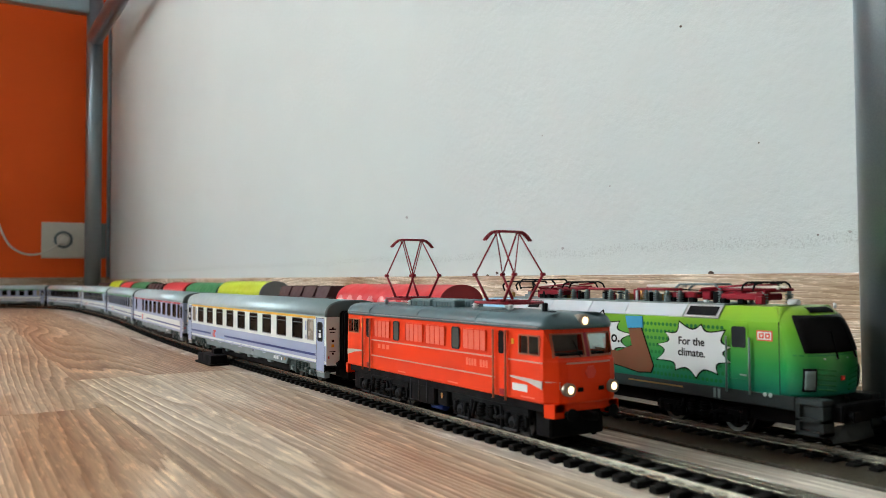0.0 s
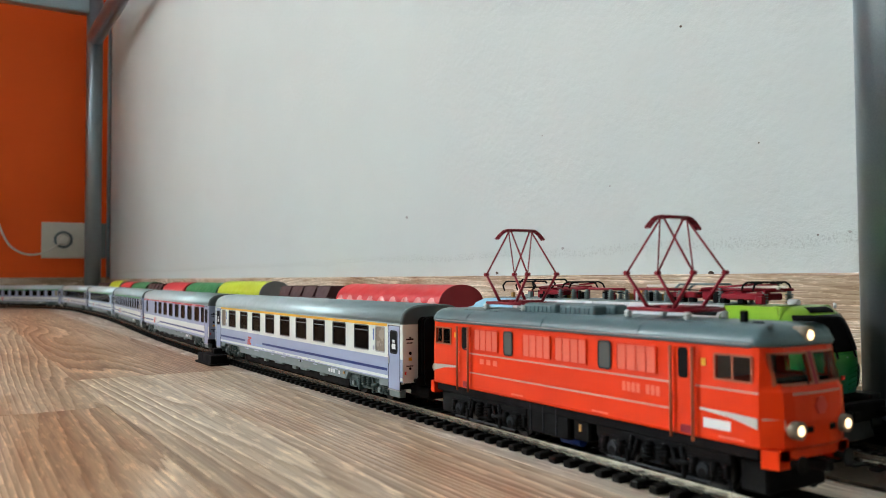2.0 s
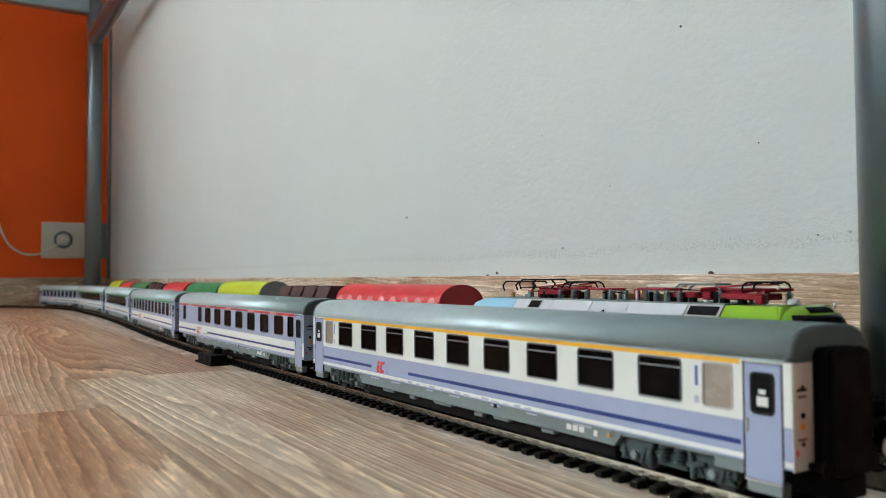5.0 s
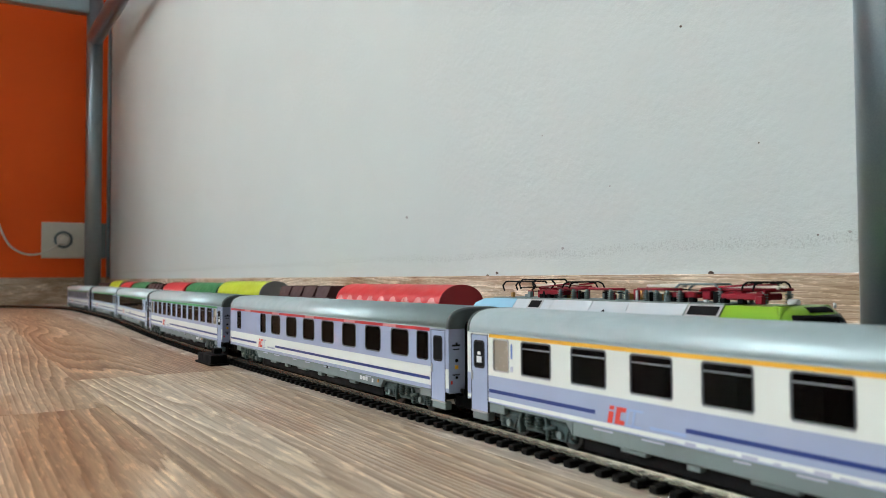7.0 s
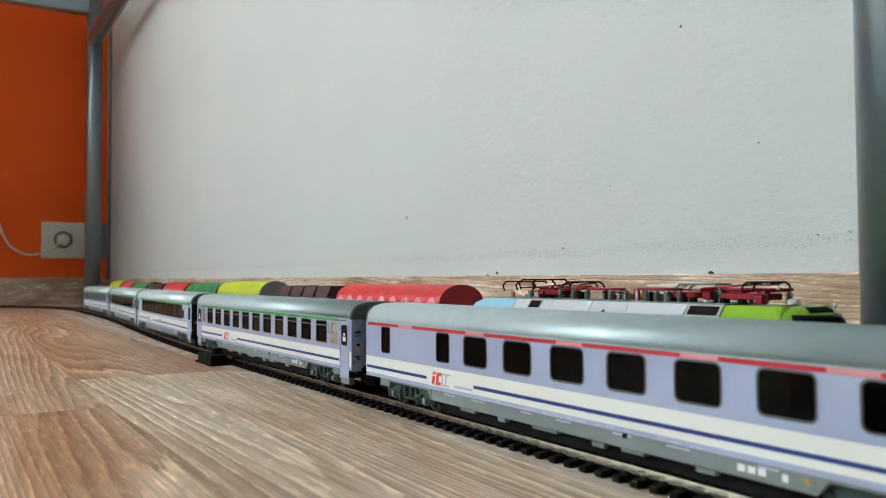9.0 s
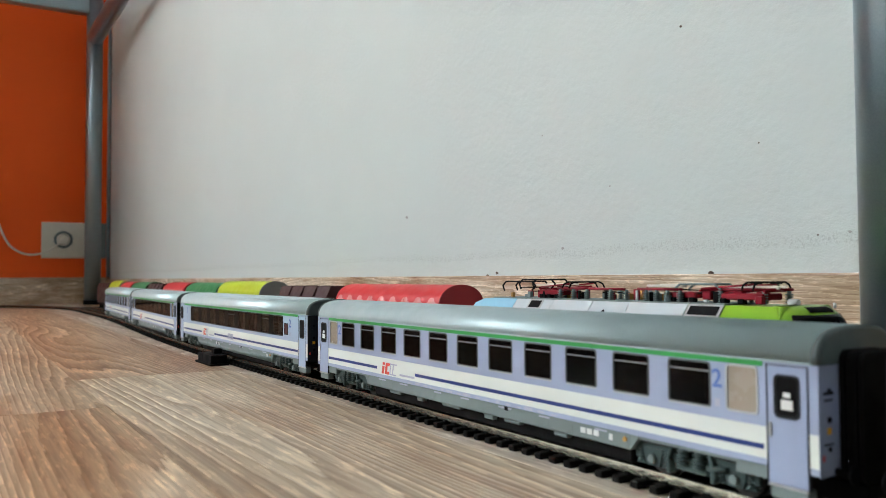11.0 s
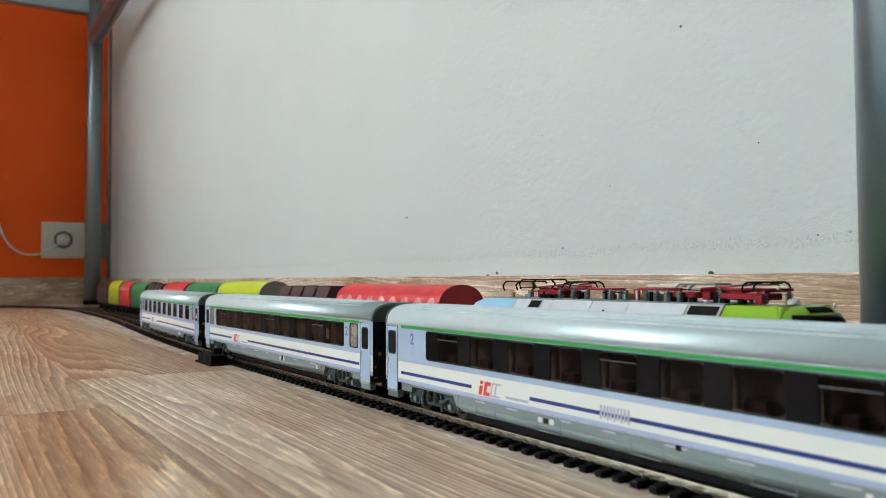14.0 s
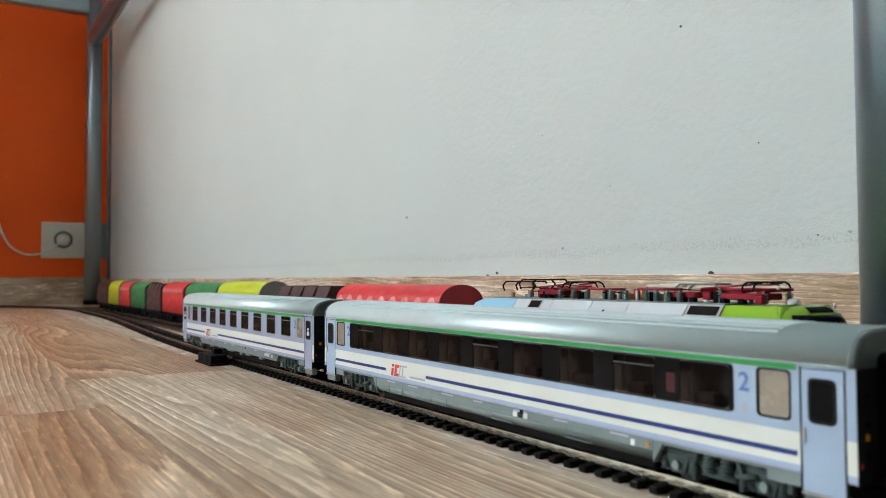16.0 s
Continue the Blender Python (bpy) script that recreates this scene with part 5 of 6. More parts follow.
    for yy in (-9, -3, 3, 9):
        part("front_rivet", rod(B(), (-8.4, yy, 30.0), (-5.1 - abs(yy) * 0.12, yy, 30.0), 0.3, 8), M_ALU, c)
    part("nose_seam", patch(-5.6, 5.6, 31.0, 31.4, 0.12, 12, 1), dots, c)
    # dark skirt, steps, snow plough
    part("sill", box(B(), -200, -12.6, -hw - 0.05, hw + 0.05, 12.0, 16.9, 0.3), grey, c, "dark grey sill")
    for s in (-1, 1):
        st = B()
        y0, y1 = (-hw - 0.2, -hw + 6.0) if s < 0 else (hw - 6.0, hw + 0.2)
        box(st, -12.4, -2.0, y0, y1, 14.6, 16.8, 0.3)
        box(st, -12.4, -10.8, y0, y1, 4.6, 14.6)
        box(st, -3.6, -2.0, y0, y1, 4.6, 14.6)
        box(st, -12.4, -2.0, y0, y1, 8.9, 10.2)
        box(st, -12.4, -2.0, y0, y1, 4.4, 5.8)
        box(st, -10.8, -3.6, y0 + 1.4, y1, 5.0, 15)
        part("steps", st, grey, c, "grey footsteps under the cab")
    bm = B()
    loft(bm, [[(-4, y, 4.4), (-0.6 - abs(y) * 0.12, y, 1.9), (-0.2 - abs(y) * 0.12, y, 2.2), (-3, y, 7.5)] for y in (-12, -4, 4, 12)])
    part("snow_plough", bm, grey, c)
    part("buffer_beam", box(B(), -2, 2.2, -13, 13, 9.4, 15.4, 0.5), M_BLACK, c)
    for y in (-9.8, 9.8):
        bm = B()
        rod(bm, (2, y, 12.0), (5.2, y, 12.0), 1.5, 12)
        box(bm, 5.2, 6.0, y - 2.9, y + 2.9, 10.2, 13.9, 0.4)
        part("buffer", bm, M_BLACK, c)
    # cab doors, handrails, signs
    y = -hw
    d = part("cab_door", box(B(), -39.2, -31.0, y - 0.18, y + 0.2, 20.6, 41.8, 0.2), green, c)
    part("door_pane", slab_xz(B(), rrect(-38.2, -32.0, 32.4, 40.2, 0.9), y - 0.3, y), M_RUBBER, d, "dark door pane")
    part("handle", box(B(), -34.4, -31.8, y - 0.7, y - 0.1, 22.2, 22.7), M_ALU, d)
    for x in (-40.2, -30.0):
        part("handrail", rod(B(), (x, y - 1.0, 15.6), (x, y - 1.0, 36.4), 0.4, 8), M_SKIRT, c, "upright grey handrail")
    s = part("logo_plate", box(B(), -27.4, -20.8, y - 0.12, y + 0.1, 35.5, 39.2), M_LOGO, c, "red and white square logo plate")
    part("logo_field", box(B(), -26.9, -21.3, y - 0.18, y, 35.95, 38.75), M_PRINT, s)
    for k in range(2):
        part("logo_mark", ring_xz(B(), rrect(-26.3 + k * 2.55, -24.3 + k * 2.55, 36.4, 38.3, 0.3), rrect(-25.75 + k * 2.55, -24.9 + k * 2.55, 36.9, 37.8, 0.2), y - 0.24, y - 0.1), M_LOGO, s)
    part("seam", box(B(), -18.4, -18.1, y - 0.06, y + 0.2, 17, 42.6), M_RUBBER, c)

    def bubble(cx, cz, rx, rz, n, rnd, x_clip):
        pts = []
        tips = [1.0 + rnd.uniform(0.05, 0.28) for _ in range(n)]
        for k in range(n):
            a0, a1 = math.tau * k / n + 0.2, math.tau * (k + 1) / n + 0.2
            for j in range(5):
                f = j / 5
                a = a0 + (a1 - a0) * f
                r = tips[k] * (1 - f) + tips[(k + 1) % n] * f - 0.30 * math.sin(math.pi * f) ** 0.7
                pts.append((max(x_clip, cx + rx * r * math.cos(a)), cz + rz * r * math.sin(a)))
        return pts

    rnd = random.Random(8)
    pts = bubble(-56.5, 30.2, 16.6, 9.0, 11, rnd, -200)
    grow = [((x + 56.5) * 1.05 - 56.5, (z - 30.2) * 1.08 + 30.2) for x, z in pts]
    bb = part("bubble", slab_xz(B(), pts, y - 0.2, y + 0.1), M_PRINT, c, "white spiky speech bubble")
    part("bubble_outline", slab_xz(B(), grow, y - 0.1, y + 0.1), M_BLACK, c)
    writing("slogan", "For the\nclimate.", 4.4, c, side_pose(-57.4, y - 0.26, 30.9), M_BLACK, "black printed slogan")
    pts = bubble(-113, 32.0, 20, 9.4, 11, rnd, -200)
    grow = [((x + 113) * 1.05 - 113, (z - 32) * 1.08 + 32) for x, z in pts]
    part("bubble", slab_xz(B(), pts, y - 0.2, y + 0.1), M_PRINT, c, "white spiky speech bubble")
    part("bubble_outline", slab_xz(B(), grow, y - 0.1, y + 0.1), M_BLACK, c)
    writing("slogan", "o.", 7.0, c, side_pose(-99.5, y - 0.26, 32.4), M_BLACK)
    # plain brown and blue shapes of the printed picture
    bs = [(-91.5, 36.5), (-84.2, 37.2), (-80.2, 28), (-77.6, 22), (-79, 19.2), (-86, 18.6), (-96, 20.2), (-112, 22), (-112, 27.4), (-98, 26.4), (-89.5, 29.5)]
    part("brown_patch", slab_xz(B(), bs, y - 0.32, y + 0.1), brown, c, "plain brown printed patch")
    part("brown_patch_outline", slab_xz(B(), [((x + 89) * 1.03 - 89, (z - 26) * 1.06 + 26) for x, z in bs], y - 0.27, y + 0.1), M_BLACK, c)
    part("blue_patch", slab_xz(B(), [(-93.2, 42.0), (-83.4, 42.2), (-83.0, 37.4), (-92.0, 36.8)], y - 0.36, y + 0.1), navy, c, "plain blue printed patch")
    bm = B()
    for i in range(26):
        for j in range(8):
            x, z = -92 + i * 2.1 + (j % 2) * 1.05, 19.0 + j * 2.9
            if -92 < x < -42:
                disc_y(bm, x, z, y - 0.05, y + 0.05, 0.78, 8)
    ob = part("halftone_dots", bm, dots, c, "darker green printed dots")
    part("lettering", box(B(), -92, -62, y - 0.12, y, 14.6, 15.2), M_BRASS, c, "tiny yellowish lettering bar")
    for x in (-46.5, -44.5):
        part("lettering", box(B(), x - 0.6, x + 0.6, y - 0.14, y, 12.6, 16.2), M_SKIRT, c)
    for x in (-24.2, -22.0):
        part("filler_cap", rod(B(), (x, y - 0.5, 16.4), (x, y, 16.4), 0.75, 10), M_PRINT, c)
    # sloped silver roof panels on the body, grilles between
    n = lambda t: (-hw + t * (hw - 13.2), 42.3 + t * 5.3)
    for x0, x1, m_, lab in ((-199.5, -176, skyb, "light blue cab roof panel"), (-175.6, -146, pale, "pale roof panel"), (-145.6, -118, pale, "pale roof panel"), (-117.6, -94.4, pale, "pale roof panel"), (-94.0, -62.0, pale, "pale roof panel")):
        bm = B()
        (ya1, za1), (yb1, zb1) = n(0.05), n(0.97)
        loft(bm, [[(x, ya1 - 0.3, za1 + 0.3), (x, yb1 - 0.3, zb1 + 0.3), (x, yb1, zb1), (x, ya1, za1)] for x in (x0, x1)])
        part("roof_panel", bm, m_, c, lab)
    for x0, x1 in ((-61.4, -44.4), (-164, -153)):
        (ya1, za1), (yb1, zb1) = n(0.05), n(0.97)
        bm = B()
        loft(bm, [[(x, ya1 - 0.35, za1 + 0.35), (x, yb1 - 0.35, zb1 + 0.35), (x, yb1, zb1), (x, ya1, za1)] for x in (x0, x1)])
        g = part("roof_grille", bm, M_ALU, c, "framed air intake")
        (ya1, za1), (yb1, zb1) = n(0.2), n(0.82)
        bm = B()
        loft(bm, [[(x, ya1 - 0.5, za1 + 0.5), (x, yb1 - 0.5, zb1 + 0.5), (x, yb1, zb1), (x, ya1, za1)] for x in (x0 + 1.4, x1 - 1.4)])
        part("grille_field", bm, M_BLACK, g)
    part("blue_cab", box(B(), -219, -200.1, -hw, hw, 17, 43.0, 2.5, 2), skyb, c, "light blue far cab")
    bm = B()
    loft(bm, [[(x, y, z) for y, z in ((-hw + 0.3, 43 - 0.4 - d), (-13.0, 47.7 - d), (13.0, 47.7 - d), (hw - 0.3, 43 - 0.4 - d))] for x, d in ((-200.1, 0), (-207, 0.4), (-216, 3.0))])
    part("blue_cab_roof", bm, skyb, c)
    part("roof_deck", box(B(), -199, -45, -12.6, 12.6, 47.5, 48.2, 0.2), M_SKIRT, c)
    # roof gear: insulators, bus bars, folded pantographs
    ins = B()
    for x, yy in ((-52, -6), (-58, 4), (-71, -8), (-78, -8), (-84, -8), (-90, -8), (-97, 2), (-104, -6), (-112, -8), (-120, 6), (-128, -8), (-140, -6), (-150, -6), (-160, 6), (-64, 7), (-33, -5), (-30, 6)):
        rod(ins, (x, yy, 48), (x, yy, 53.0), 0.8, 8)
        for k in range(4):
            rod(ins, (x, yy, 48.5 + k), (x, yy, 49.0 + k), 1.5, 10)
    part("insulator", ins, M_SKIRT, c, "grey ribbed insulators")
    bm = B()
    for x0, x1, yy, z in ((-95, -70, -8, 53.4), (-62, -28, -5, 53.6), (-62, -28, 5.5, 53.6), (-128, -104, -7, 53.2), (-150, -128, -6, 53.4)):
        rod(bm, (x0, yy, z), (x1, yy, z), 0.6, 8)
    for x, yy in ((-58, -6), (-50, 5), (-44, -5), (-40, 4), (-34, -4)):
        box(bm, x - 2.2, x + 2.2, yy - 1.6, yy + 1.6, 49.4, 52.8, 0.4)
    part("bus_bar", bm, M_PANTO, c, "dark red roof gear and bus bars")
    for x in (-46.0, -150.0):
        bm = B()
        for s in (-1, 1):
            rod(bm, (x - 16, s * 4.0, 52.0), (x + 14, s * 2.0, 54.2), 0.5, 8)
            rod(bm, (x - 16, s * 5.5, 53.8), (x + 10, s * 7.0, 55.6), 0.4, 8)
        for xx in (-16, -6, 4, 14):
            rod(bm, (x + xx, -6.5, 53.0), (x + xx, 6.5, 53.0), 0.45, 8)
        part("pantograph_arm", bm, M_PANTO, c)
        bm = B()
        for xx in (8, 13):
            ps = [(-11.6, -3.0), (-10.4, -1.0), (-8.0, 0.0), (8.0, 0.0), (10.4, -1.0), (11.6, -3.0)]
            for (a0, z0), (a1, z1) in zip(ps, ps[1:]):
                rod(bm, (x + xx, a0, 56.4 + z0), (x + xx, a1, 56.4 + z1), 0.4, 6)
        rod(bm, (x + 8, -6, 56.0), (x + 13, -6, 56.0), 0.35, 6)
        rod(bm, (x + 8, 6, 56.0), (x + 13, 6, 56.0), 0.35, 6)
        part("contact_bow", bm, M_BLACK, c)
    rnd = random.Random(21)
    for k in range(46):
        x = -190 + k * 3.5
        yy, z = rnd.uniform(-8, 6), 48.2
        m_ = rnd.choice((M_BLACK, M_SKIRT, M_BLACK, M_PANTO, M_PRINT, M_BRASS))
        w, t = rnd.uniform(0.5, 1.6), rnd.uniform(1.5, 5.2)
        part("roof_fitting", box(B(), x - w, x + w, yy - w * 0.8, yy + w * 0.8, z, z + t, 0.2), m_, c, "small roof fitting")
    for k in range(9):
        x = -186 + k * 17
        part("cable", rod(B(), (x, rnd.uniform(-8, 0), 50 + rnd.uniform(0, 4)), (x + rnd.uniform(10, 22), rnd.uniform(-8, 4), 50 + rnd.uniform(1, 5)), 0.28, 6), rnd.choice((M_BLACK, M_PANTO, M_BLACK)), c)
    for x0, x1, z in ((-93.0, -71.0, 54.4), (-53.5, -27.0, 53.8), (-173.0, -145.0, 54.4)):
        part("contact_strip", box(B(), x0, x1, -4.6, -3.4, z, z + 0.9, 0.15), CREAM, c, "pale carbon contact strip")
        part("contact_strip", box(B(), x0 + 1, x1 - 2, 2.6, 3.8, z + 0.3, z + 1.2, 0.15), CREAM, c, "pale carbon contact strip")
    for x0, x1, z in ((-199.0, -170.0, 56.6), (-184.0, -154.0, 57.6), (-76.0, -52.0, 55.6)):
        m_ = M_BLACK if x0 < -100 else M_SKIRT
        bm = B()
        for yy in (-6.0, 3.0):
            rod(bm, (x0 + 3, yy, z), (x1 - 3, yy, z), 0.45, 6)
            rod(bm, (x0 + 3, yy, z), (x0, yy, z - 2.2), 0.45, 6)
            rod(bm, (x0, yy, z - 2.2), (x0 + 1.5, yy, z - 5.0), 0.45, 6)
            rod(bm, (x1 - 3, yy, z), (x1, yy, z - 2.2), 0.45, 6)
            rod(bm, (x1, yy, z - 2.2), (x1 - 3, yy, z - 4.5), 0.45, 6)
        for xx in (x0 + 3, x1 - 3):
            rod(bm, (xx, -6.0, z), (xx, 3.0, z), 0.4, 6)
        part("pantograph_frame", bm, m_, c, "bent wire pantograph frame")
    for x0, x1, z0 in ((-52.0, -32.0, 49.6), (-78.0, -64.0, 49.8), (-166.0, -150.0, 49.8)):
        part("pantograph_base", box(B(), x0, x1, -7.0, 5.0, z0, z0 + 2.6, 0.5), M_PANTO, c, "dark red pantograph base")
        for xx in (x0 + 2, (x0 + x1) / 2, x1 - 2):
            part("base_foot", box(B(), xx - 1.4, xx + 1.4, -7.4, -4.6, 48.1, z0 + 0.4, 0.3), M_BLACK, c)
    part("horn", rod(B(), (-26, 0, 49.0), (-22, 0, 49.0), 1.2, 10), M_PRINT, c)
    part("antenna", rod(B(), (-10.5, 4, 47.2), (-10.5, 4, 49.0), 0.5, 8), M_PRINT, c)
    part("underframe", box(B(), -190, -16, -12, 12, 6, 12.2), M_BLACK, c)
    for x in (-57.5, -160.0):
        bg = bogie(c, x, 15.0, M_BLACK, 12.4)
        for ax in (-15.0, 15.0):
            bm = B()
            n = 28
            loft(bm, [[(x + ax + r * math.cos(k * math.tau / n), yy, 5.3 + r * math.sin(k * math.tau / n)) for k in range(n)] for r, yy in ((5.6, -9.6), (5.6, -10.2), (4.3, -10.2), (4.3, -9.6))], True, False)
            part("brake_disc", bm, M_ALU, bg, "bright wheel rim")
    c.matrix_basis = Matrix.Translation((-159 * MM, Y2 * MM, RAIL * MM))
    return c


# pads of the red hood, paler than it to paint in their sheen
PAD = paint("sheen_painted_red_pad", (0.70, 0.22, 0.21), 0.3)


def freight(x0, x1, shape, material, end_material, label):
    """A goods wagon on the rear track, from x0 to x1."""
    pad = PAD
    c = tagged(new("goods_wagon"), label, "goods wagon", "wagons on the rear track")
    h = (x1 - x0) / 2
    top, hw = (56.4 if "lime" in label else 54.6), 16.6
    if shape == "hood":
        ribs = 9
        arch = lambda f, g: [(hw * f * math.cos(a), g + (top - g) * f * math.sin(a) ** 0.8) for a in [math.pi - math.pi * k / 16 for k in range(17)]]
        bm = B()
        secs = []
        n = ribs * 4
        for k in range(n + 1):
            x = -h + 2 * h * k / n
            sag = 0.0 if k % 4 == 0 else (0.9 if k % 2 == 0 else 0.7)
            pr = [(-hw, 14.0), *arch(1.0, 40.0), (hw, 14.0)]
            row = []
            for j, (y, z) in enumerate(pr):
                low = math.exp(-((z - 45.0) / 3.2) ** 2)
                d = sag * (0.35 - 1.5 * low)
                r = math.hypot(y, max(0.0, z - 40.0) + 6.0)
                row.append((x, y * (1 - d / r), z - d * 0.6 * (z > 41)))
            secs.append(row)
        loft(bm, secs, True, False, True)
        part("hood", bm, material, c, "ribbed curved sliding hood")
        if "red" in label:
            for k in range(9):
                x = -h + 8.0 + (2 * h - 16.0) * k / 8
                w = (2 * h - 16.0) / 8 * 0.40
                dome = [(0.0, 1.0), (0.9, 0.95), (1.7, 0.78), (2.3, 0.5), (2.5, 0.12)]
                bm = loft(B(), [[(x + w * f * math.cos(a), -hw + 1.6 - d + 0.28 * 4.6 * f * math.sin(a), 43.6 + 4.6 * f * math.sin(a)) for a in [math.tau * j / 14 for j in range(14)]] for d, f in dome], True, True, True)
                part("hood_bulge", bm, pad, c, "rounded red pad with its sheen painted pale")
        for s in (-1, 1):
            x = s * (h + 0.25)
            pr = [(-hw, 14.0), *arch(1.0, 40.0), (hw, 14.0)]
            bm = loft(B(), [[(x - 0.5, y, z) for y, z in pr], [(x + 0.5, y, z) for y, z in pr]])
            part("end_wall", bm, end_material, c)
    else:
        bm = B()
        box(bm, -h, h, -hw, hw, 14, 44, 0.6)
        part("body", bm, material, c)
        for k in range(4):
            a = -h + 2 * h * k / 4
            b = a + 2 * h / 4 - 1.2
            bm = B()
            loft(bm, [[(a + 4, y, 43.8), (b, y, 43.8), (b - 1, y * 0.72, 52.6), (a, y * 0.72, 52.2)] for y in (-hw, hw)])
            part("roof_flap", bm, material, c, "angled brown roof flap")
    bm = box(B(), -h - 1, h + 1, -hw + 1, hw - 1, 11, 14.2, 0.3)
    for s in (-1, 1):
        for y in (-9.8, 9.8):
            rod(bm, (s * (h + 1), y, 12), (s * (h + 5), y, 12), 1.0, 8)
            rod(bm, (s * (h + 4.4), y, 12), (s * (h + 5), y, 12), 2.4, 12)
    part("underframe", bm, M_BLACK, c)
    for x in (-h + 24, h - 24):
        bogie(c, x, 10.0, M_BLACK, 12.2)
    c.matrix_basis = Matrix.Translation(((x0 + x1) / 2 * MM, Y2 * MM, RAIL * MM))
    return c


def build_freight():
    red = paint("red_tarpaulin", (0.62, 0.03, 0.035), 0.42)
    dred = paint("dark_red_end", (0.36, 0.016, 0.02), 0.5)
    grn = paint("green_tarpaulin", (0.02, 0.22, 0.07), 0.42)
    dgrn = paint("dark_green_end", (0.01, 0.06, 0.025), 0.5)
    yel = paint("lime_yellow_tarpaulin", (0.50, 0.58, 0.02), 0.42)
    gry = paint("grey_end", (0.30, 0.30, 0.29), 0.5)
    brn = paint("maroon_brown_paint", (0.05, 0.014, 0.014), 0.5)
    rows = [(-560, -410, "hood", red, dred, "red hooded goods wagon on the rear track"), (-690, -578, "hopper", brn, brn, "maroon goods wagon with angled roof flaps"),
            (-880, -740, "hood", yel, gry, "lime yellow hooded goods wagon with a grey end"), (-1022, -888, "hood", grn, dgrn, "green hooded goods wagon on the rear track"),
            (-1150, -1034, "hood", red, dred, "red hooded goods wagon on the rear track"), (-1258, -1162, "hopper", brn, brn, "maroon goods wagon with angled roof flaps"),
            (-1382, -1270, "hood", grn, dgrn, "green hooded goods wagon on the rear track"), (-1482, -1394, "hood", red, dred, "red hooded goods wagon on the rear track"),
            (-1600, -1494, "hood", yel, gry, "lime yellow hooded goods wagon with a grey end"), (-1740, -1612, "hopper", brn, brn, "maroon goods wagon with angled roof flaps")]
    for r in rows:
        freight(*r)


build_room()
build_bed()
build_corner_rod()
build_socket()
build_track("railway_track", path, -2600.0, 2000.0, -1000.0, 60.0, "model railway track with black sleepers lying on the floor")
build_track("railway_track", path2, -1960.0, 2000.0, -600.0, 60.0, "rear model railway track with black sleepers")
build_underlay()
build_crumbs()
build_lever()

LOCO = express_loco()
COACHES = [
    coach("first_class_coach", "white and lavender first class coach with a yellow line", M_YEL, M_SIDE_1, M_LAV, windows_first(), [(17.2, 27.4), (274.4, 284.6)], [], digit="1", breaks=(191.8, 228.6), logo=(211.0, 224.5)),
    coach("sleeping_coach", "lavender and white sleeping coach with a red line", M_REDL, M_SIDE_2, M_LAV, [(33.4, 50.6), (60.9, 77.8), (88.4, 105.0), (115.6, 132.4), (142.7, 160.0), (170.1, 187.3), (197.6, 214.3)], [(16.2, 26.3), (224.8, 235.2), (276.9, 285.6)], [], rear_door=False, digit="", breaks=(207.0, 243.3), logo=(227.5, 240.0)),
    coach("compartment_coach", "lavender and white second class coach with many windows", M_GRNL, M_SIDE_2, M_LAV, windows_compartment(), [(16.4, 26.4), (275.6, 285.6)], []),
    coach("saloon_coach", "pale blue and white open coach with one long window strip", M_GRNL, M_SIDE_3, M_LAV3, [], [], [(39.8, 264.9)], ribs=True),
    coach("open_coach", "pale blue and white coach with a long window strip", M_GRNL, M_SIDE_3, M_LAV3, [], [(16.5, 26.3), (275.6, 285.8)], [(33.2, 269.5)], ribs=True),
    coach("compartment_coach", "lavender and white last coach with ribbed silver roof", M_GRNL, M_SIDE_2, M_LAV, [(36.6 + 26.95 * k, 52.6 + 26.95 * k) for k in range(9)], [(16.5, 26.5), (275.0, 285.0)], [], ribs=True),
]
GREEN = green_loco()
build_freight()

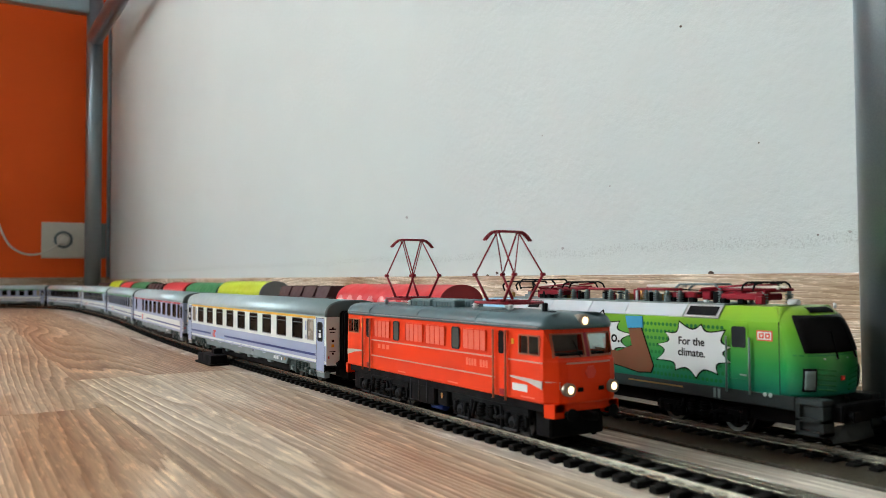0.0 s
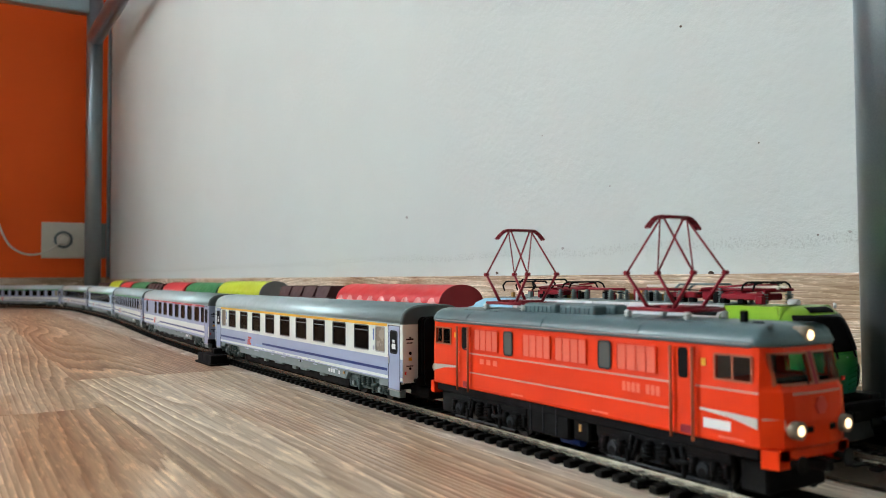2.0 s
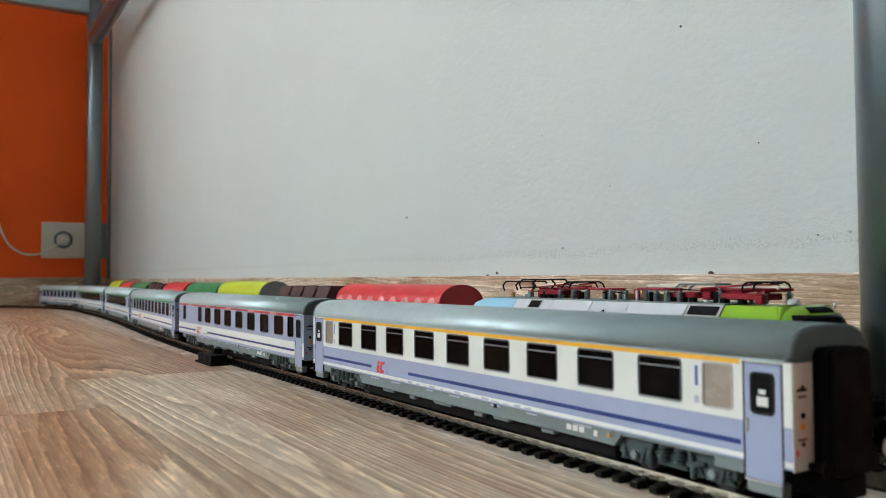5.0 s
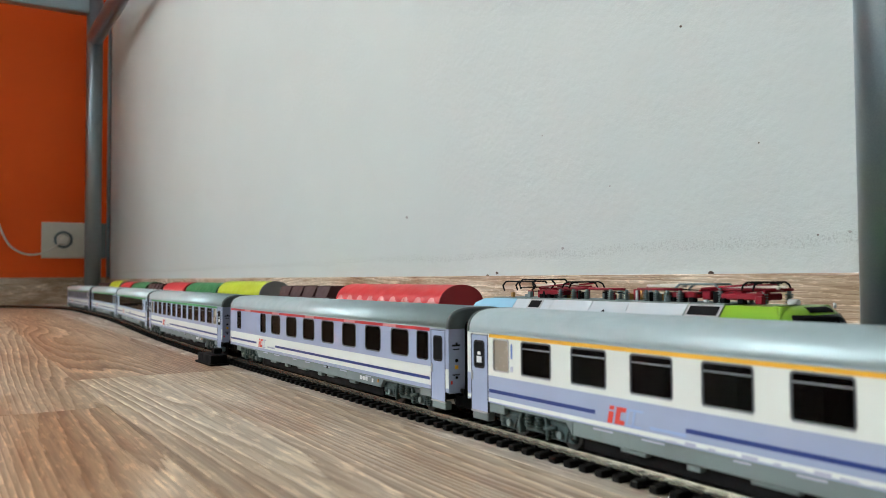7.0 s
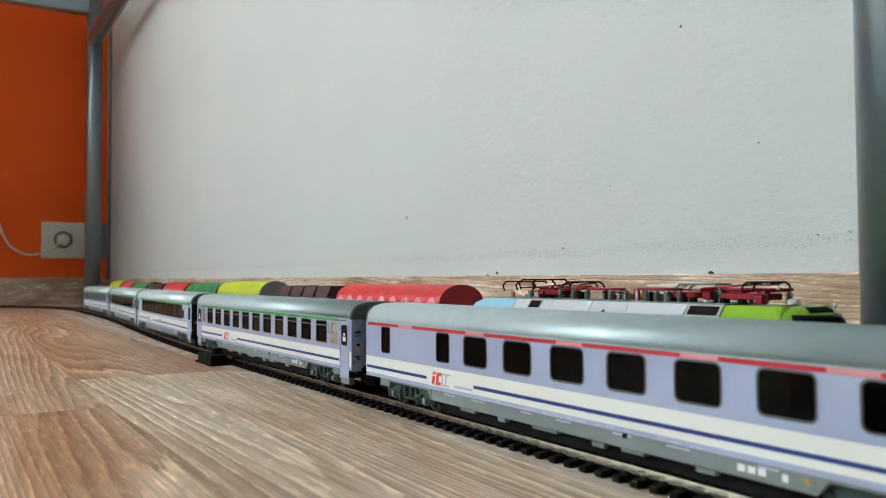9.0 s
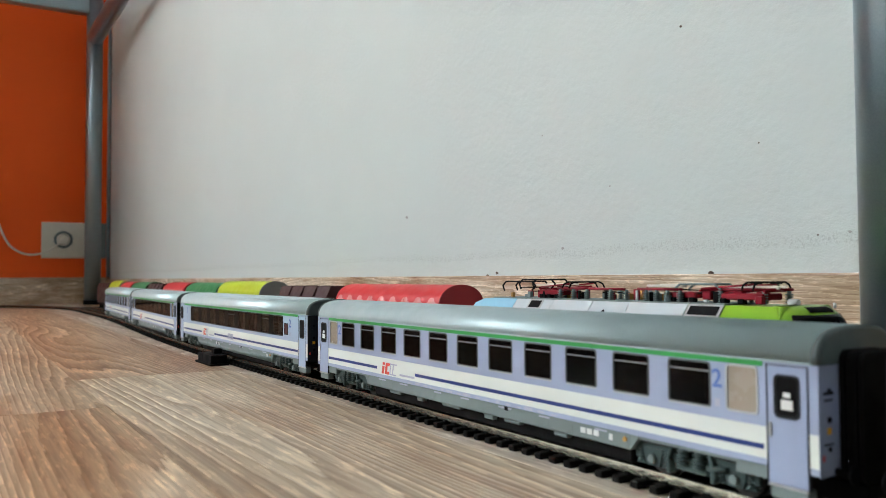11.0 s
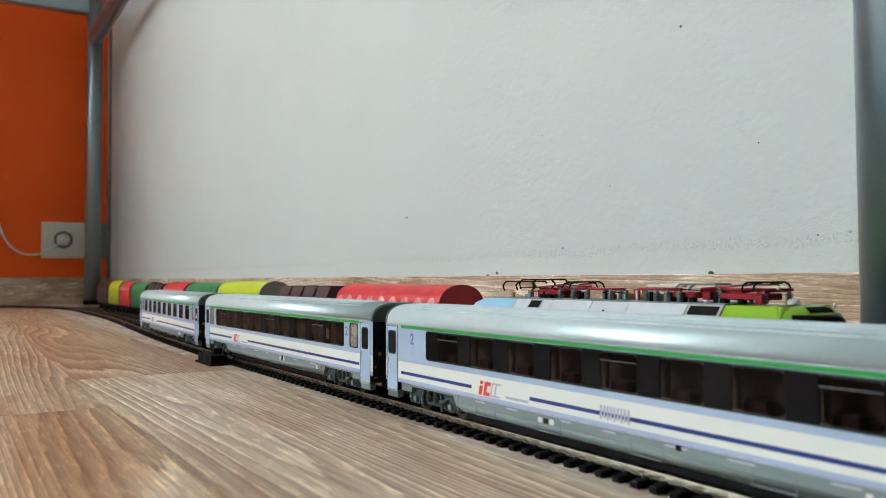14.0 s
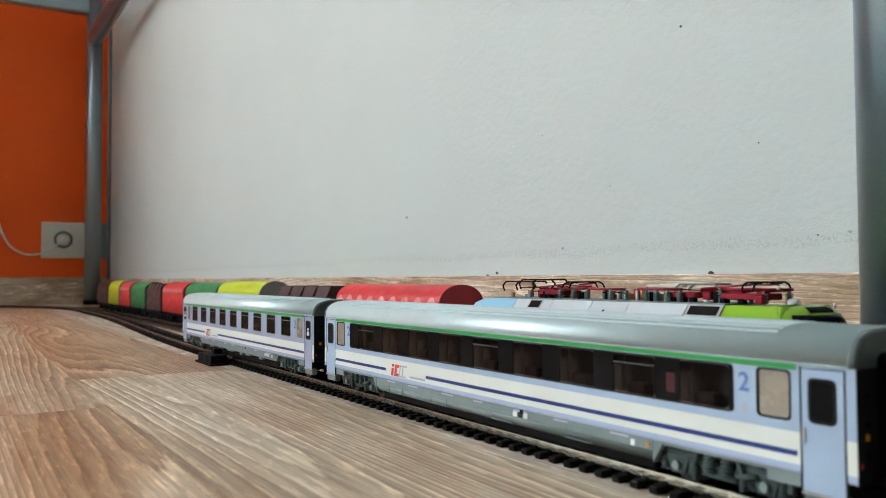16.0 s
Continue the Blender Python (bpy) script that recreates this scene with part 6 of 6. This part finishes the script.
# ---- what moves ----
# place of the first coach's front end along the track, in mm, against seconds
RUN = [(0.0, -405.0), (0.5, -385.5), (1.0, -366.0), (1.5, -345.0), (2.0, -318.2), (2.5, -290.4), (3.0, -262.1), (3.5, -228.4), (4.0, -191.6), (4.2, -177.0), (5.2, -107.0),
       (6.3, -27.4), (6.5, -10.5), (7.0, 37.5), (7.5, 90.5), (8.0, 145.4), (8.5, 202.6), (9.0, 263.0), (9.2, 288.3), (10.2, 416.0), (11.3, 561.3), (11.5, 587.5), (12.0, 653.5), (12.5, 720.2),
       (13.0, 787.5), (13.5, 853.5), (14.0, 921.0), (14.5, 988.5), (15.0, 1056.5), (15.5, 1120.5), (15.8, 1150.5), (16.0, 1164.5)]
OFFSETS = (0.0, 316.4, 635.8, 953.3, 1269.4, 1586.8)


def run_at(t):
    """Smooth monotone curve through RUN."""
    ts, xs = [r[0] for r in RUN], [r[1] for r in RUN]
    k = max(0, min(len(ts) - 2, int(np.searchsorted(ts, t, side="right")) - 1))

    def slope(i):
        i0, i1 = max(0, i - 1), min(len(ts) - 1, i + 1)
        return (xs[i1] - xs[i0]) / (ts[i1] - ts[i0])
    w = ts[k + 1] - ts[k]
    u = (t - ts[k]) / w
    return ((2 * u ** 3 - 3 * u ** 2 + 1) * xs[k] + (u ** 3 - 2 * u ** 2 + u) * w * slope(k) + (3 * u ** 2 - 2 * u ** 3) * xs[k + 1] + (u ** 3 - u ** 2) * w * slope(k + 1))


def ride(s, half):
    """Pose of a vehicle whose middle is at s and whose bogie pivots are half to either side."""
    xa, ya_, _ = path(s + half)
    xb, yb, _ = path(s - half)
    return Matrix.Translation(((xa + xb) / 2 * MM, (ya_ + yb) / 2 * MM, RAIL * MM)) @ Matrix.Rotation(math.atan2(ya_ - yb, xa - xb), 4, "Z")


def motions():
    times = [k / 5 for k in range(81)]
    walk(LOCO, [(t, ride(run_at(t) + 187.5 - 80.0, 44.0)) for t in times])
    for k, c in enumerate(COACHES):
        walk(c, [(t, ride(run_at(t) - OFFSETS[k] - 151.0, 111.0)) for t in times])
    for owner, w, r in WHEELS:
        if owner == LOCO or owner in COACHES:
            m = w.matrix_basis.copy()
            walk(w, [(k / 30, m @ Matrix.Rotation((run_at(k / 30) + 405.0) / r, 4, "Y")) for k in range(481)])


motions()
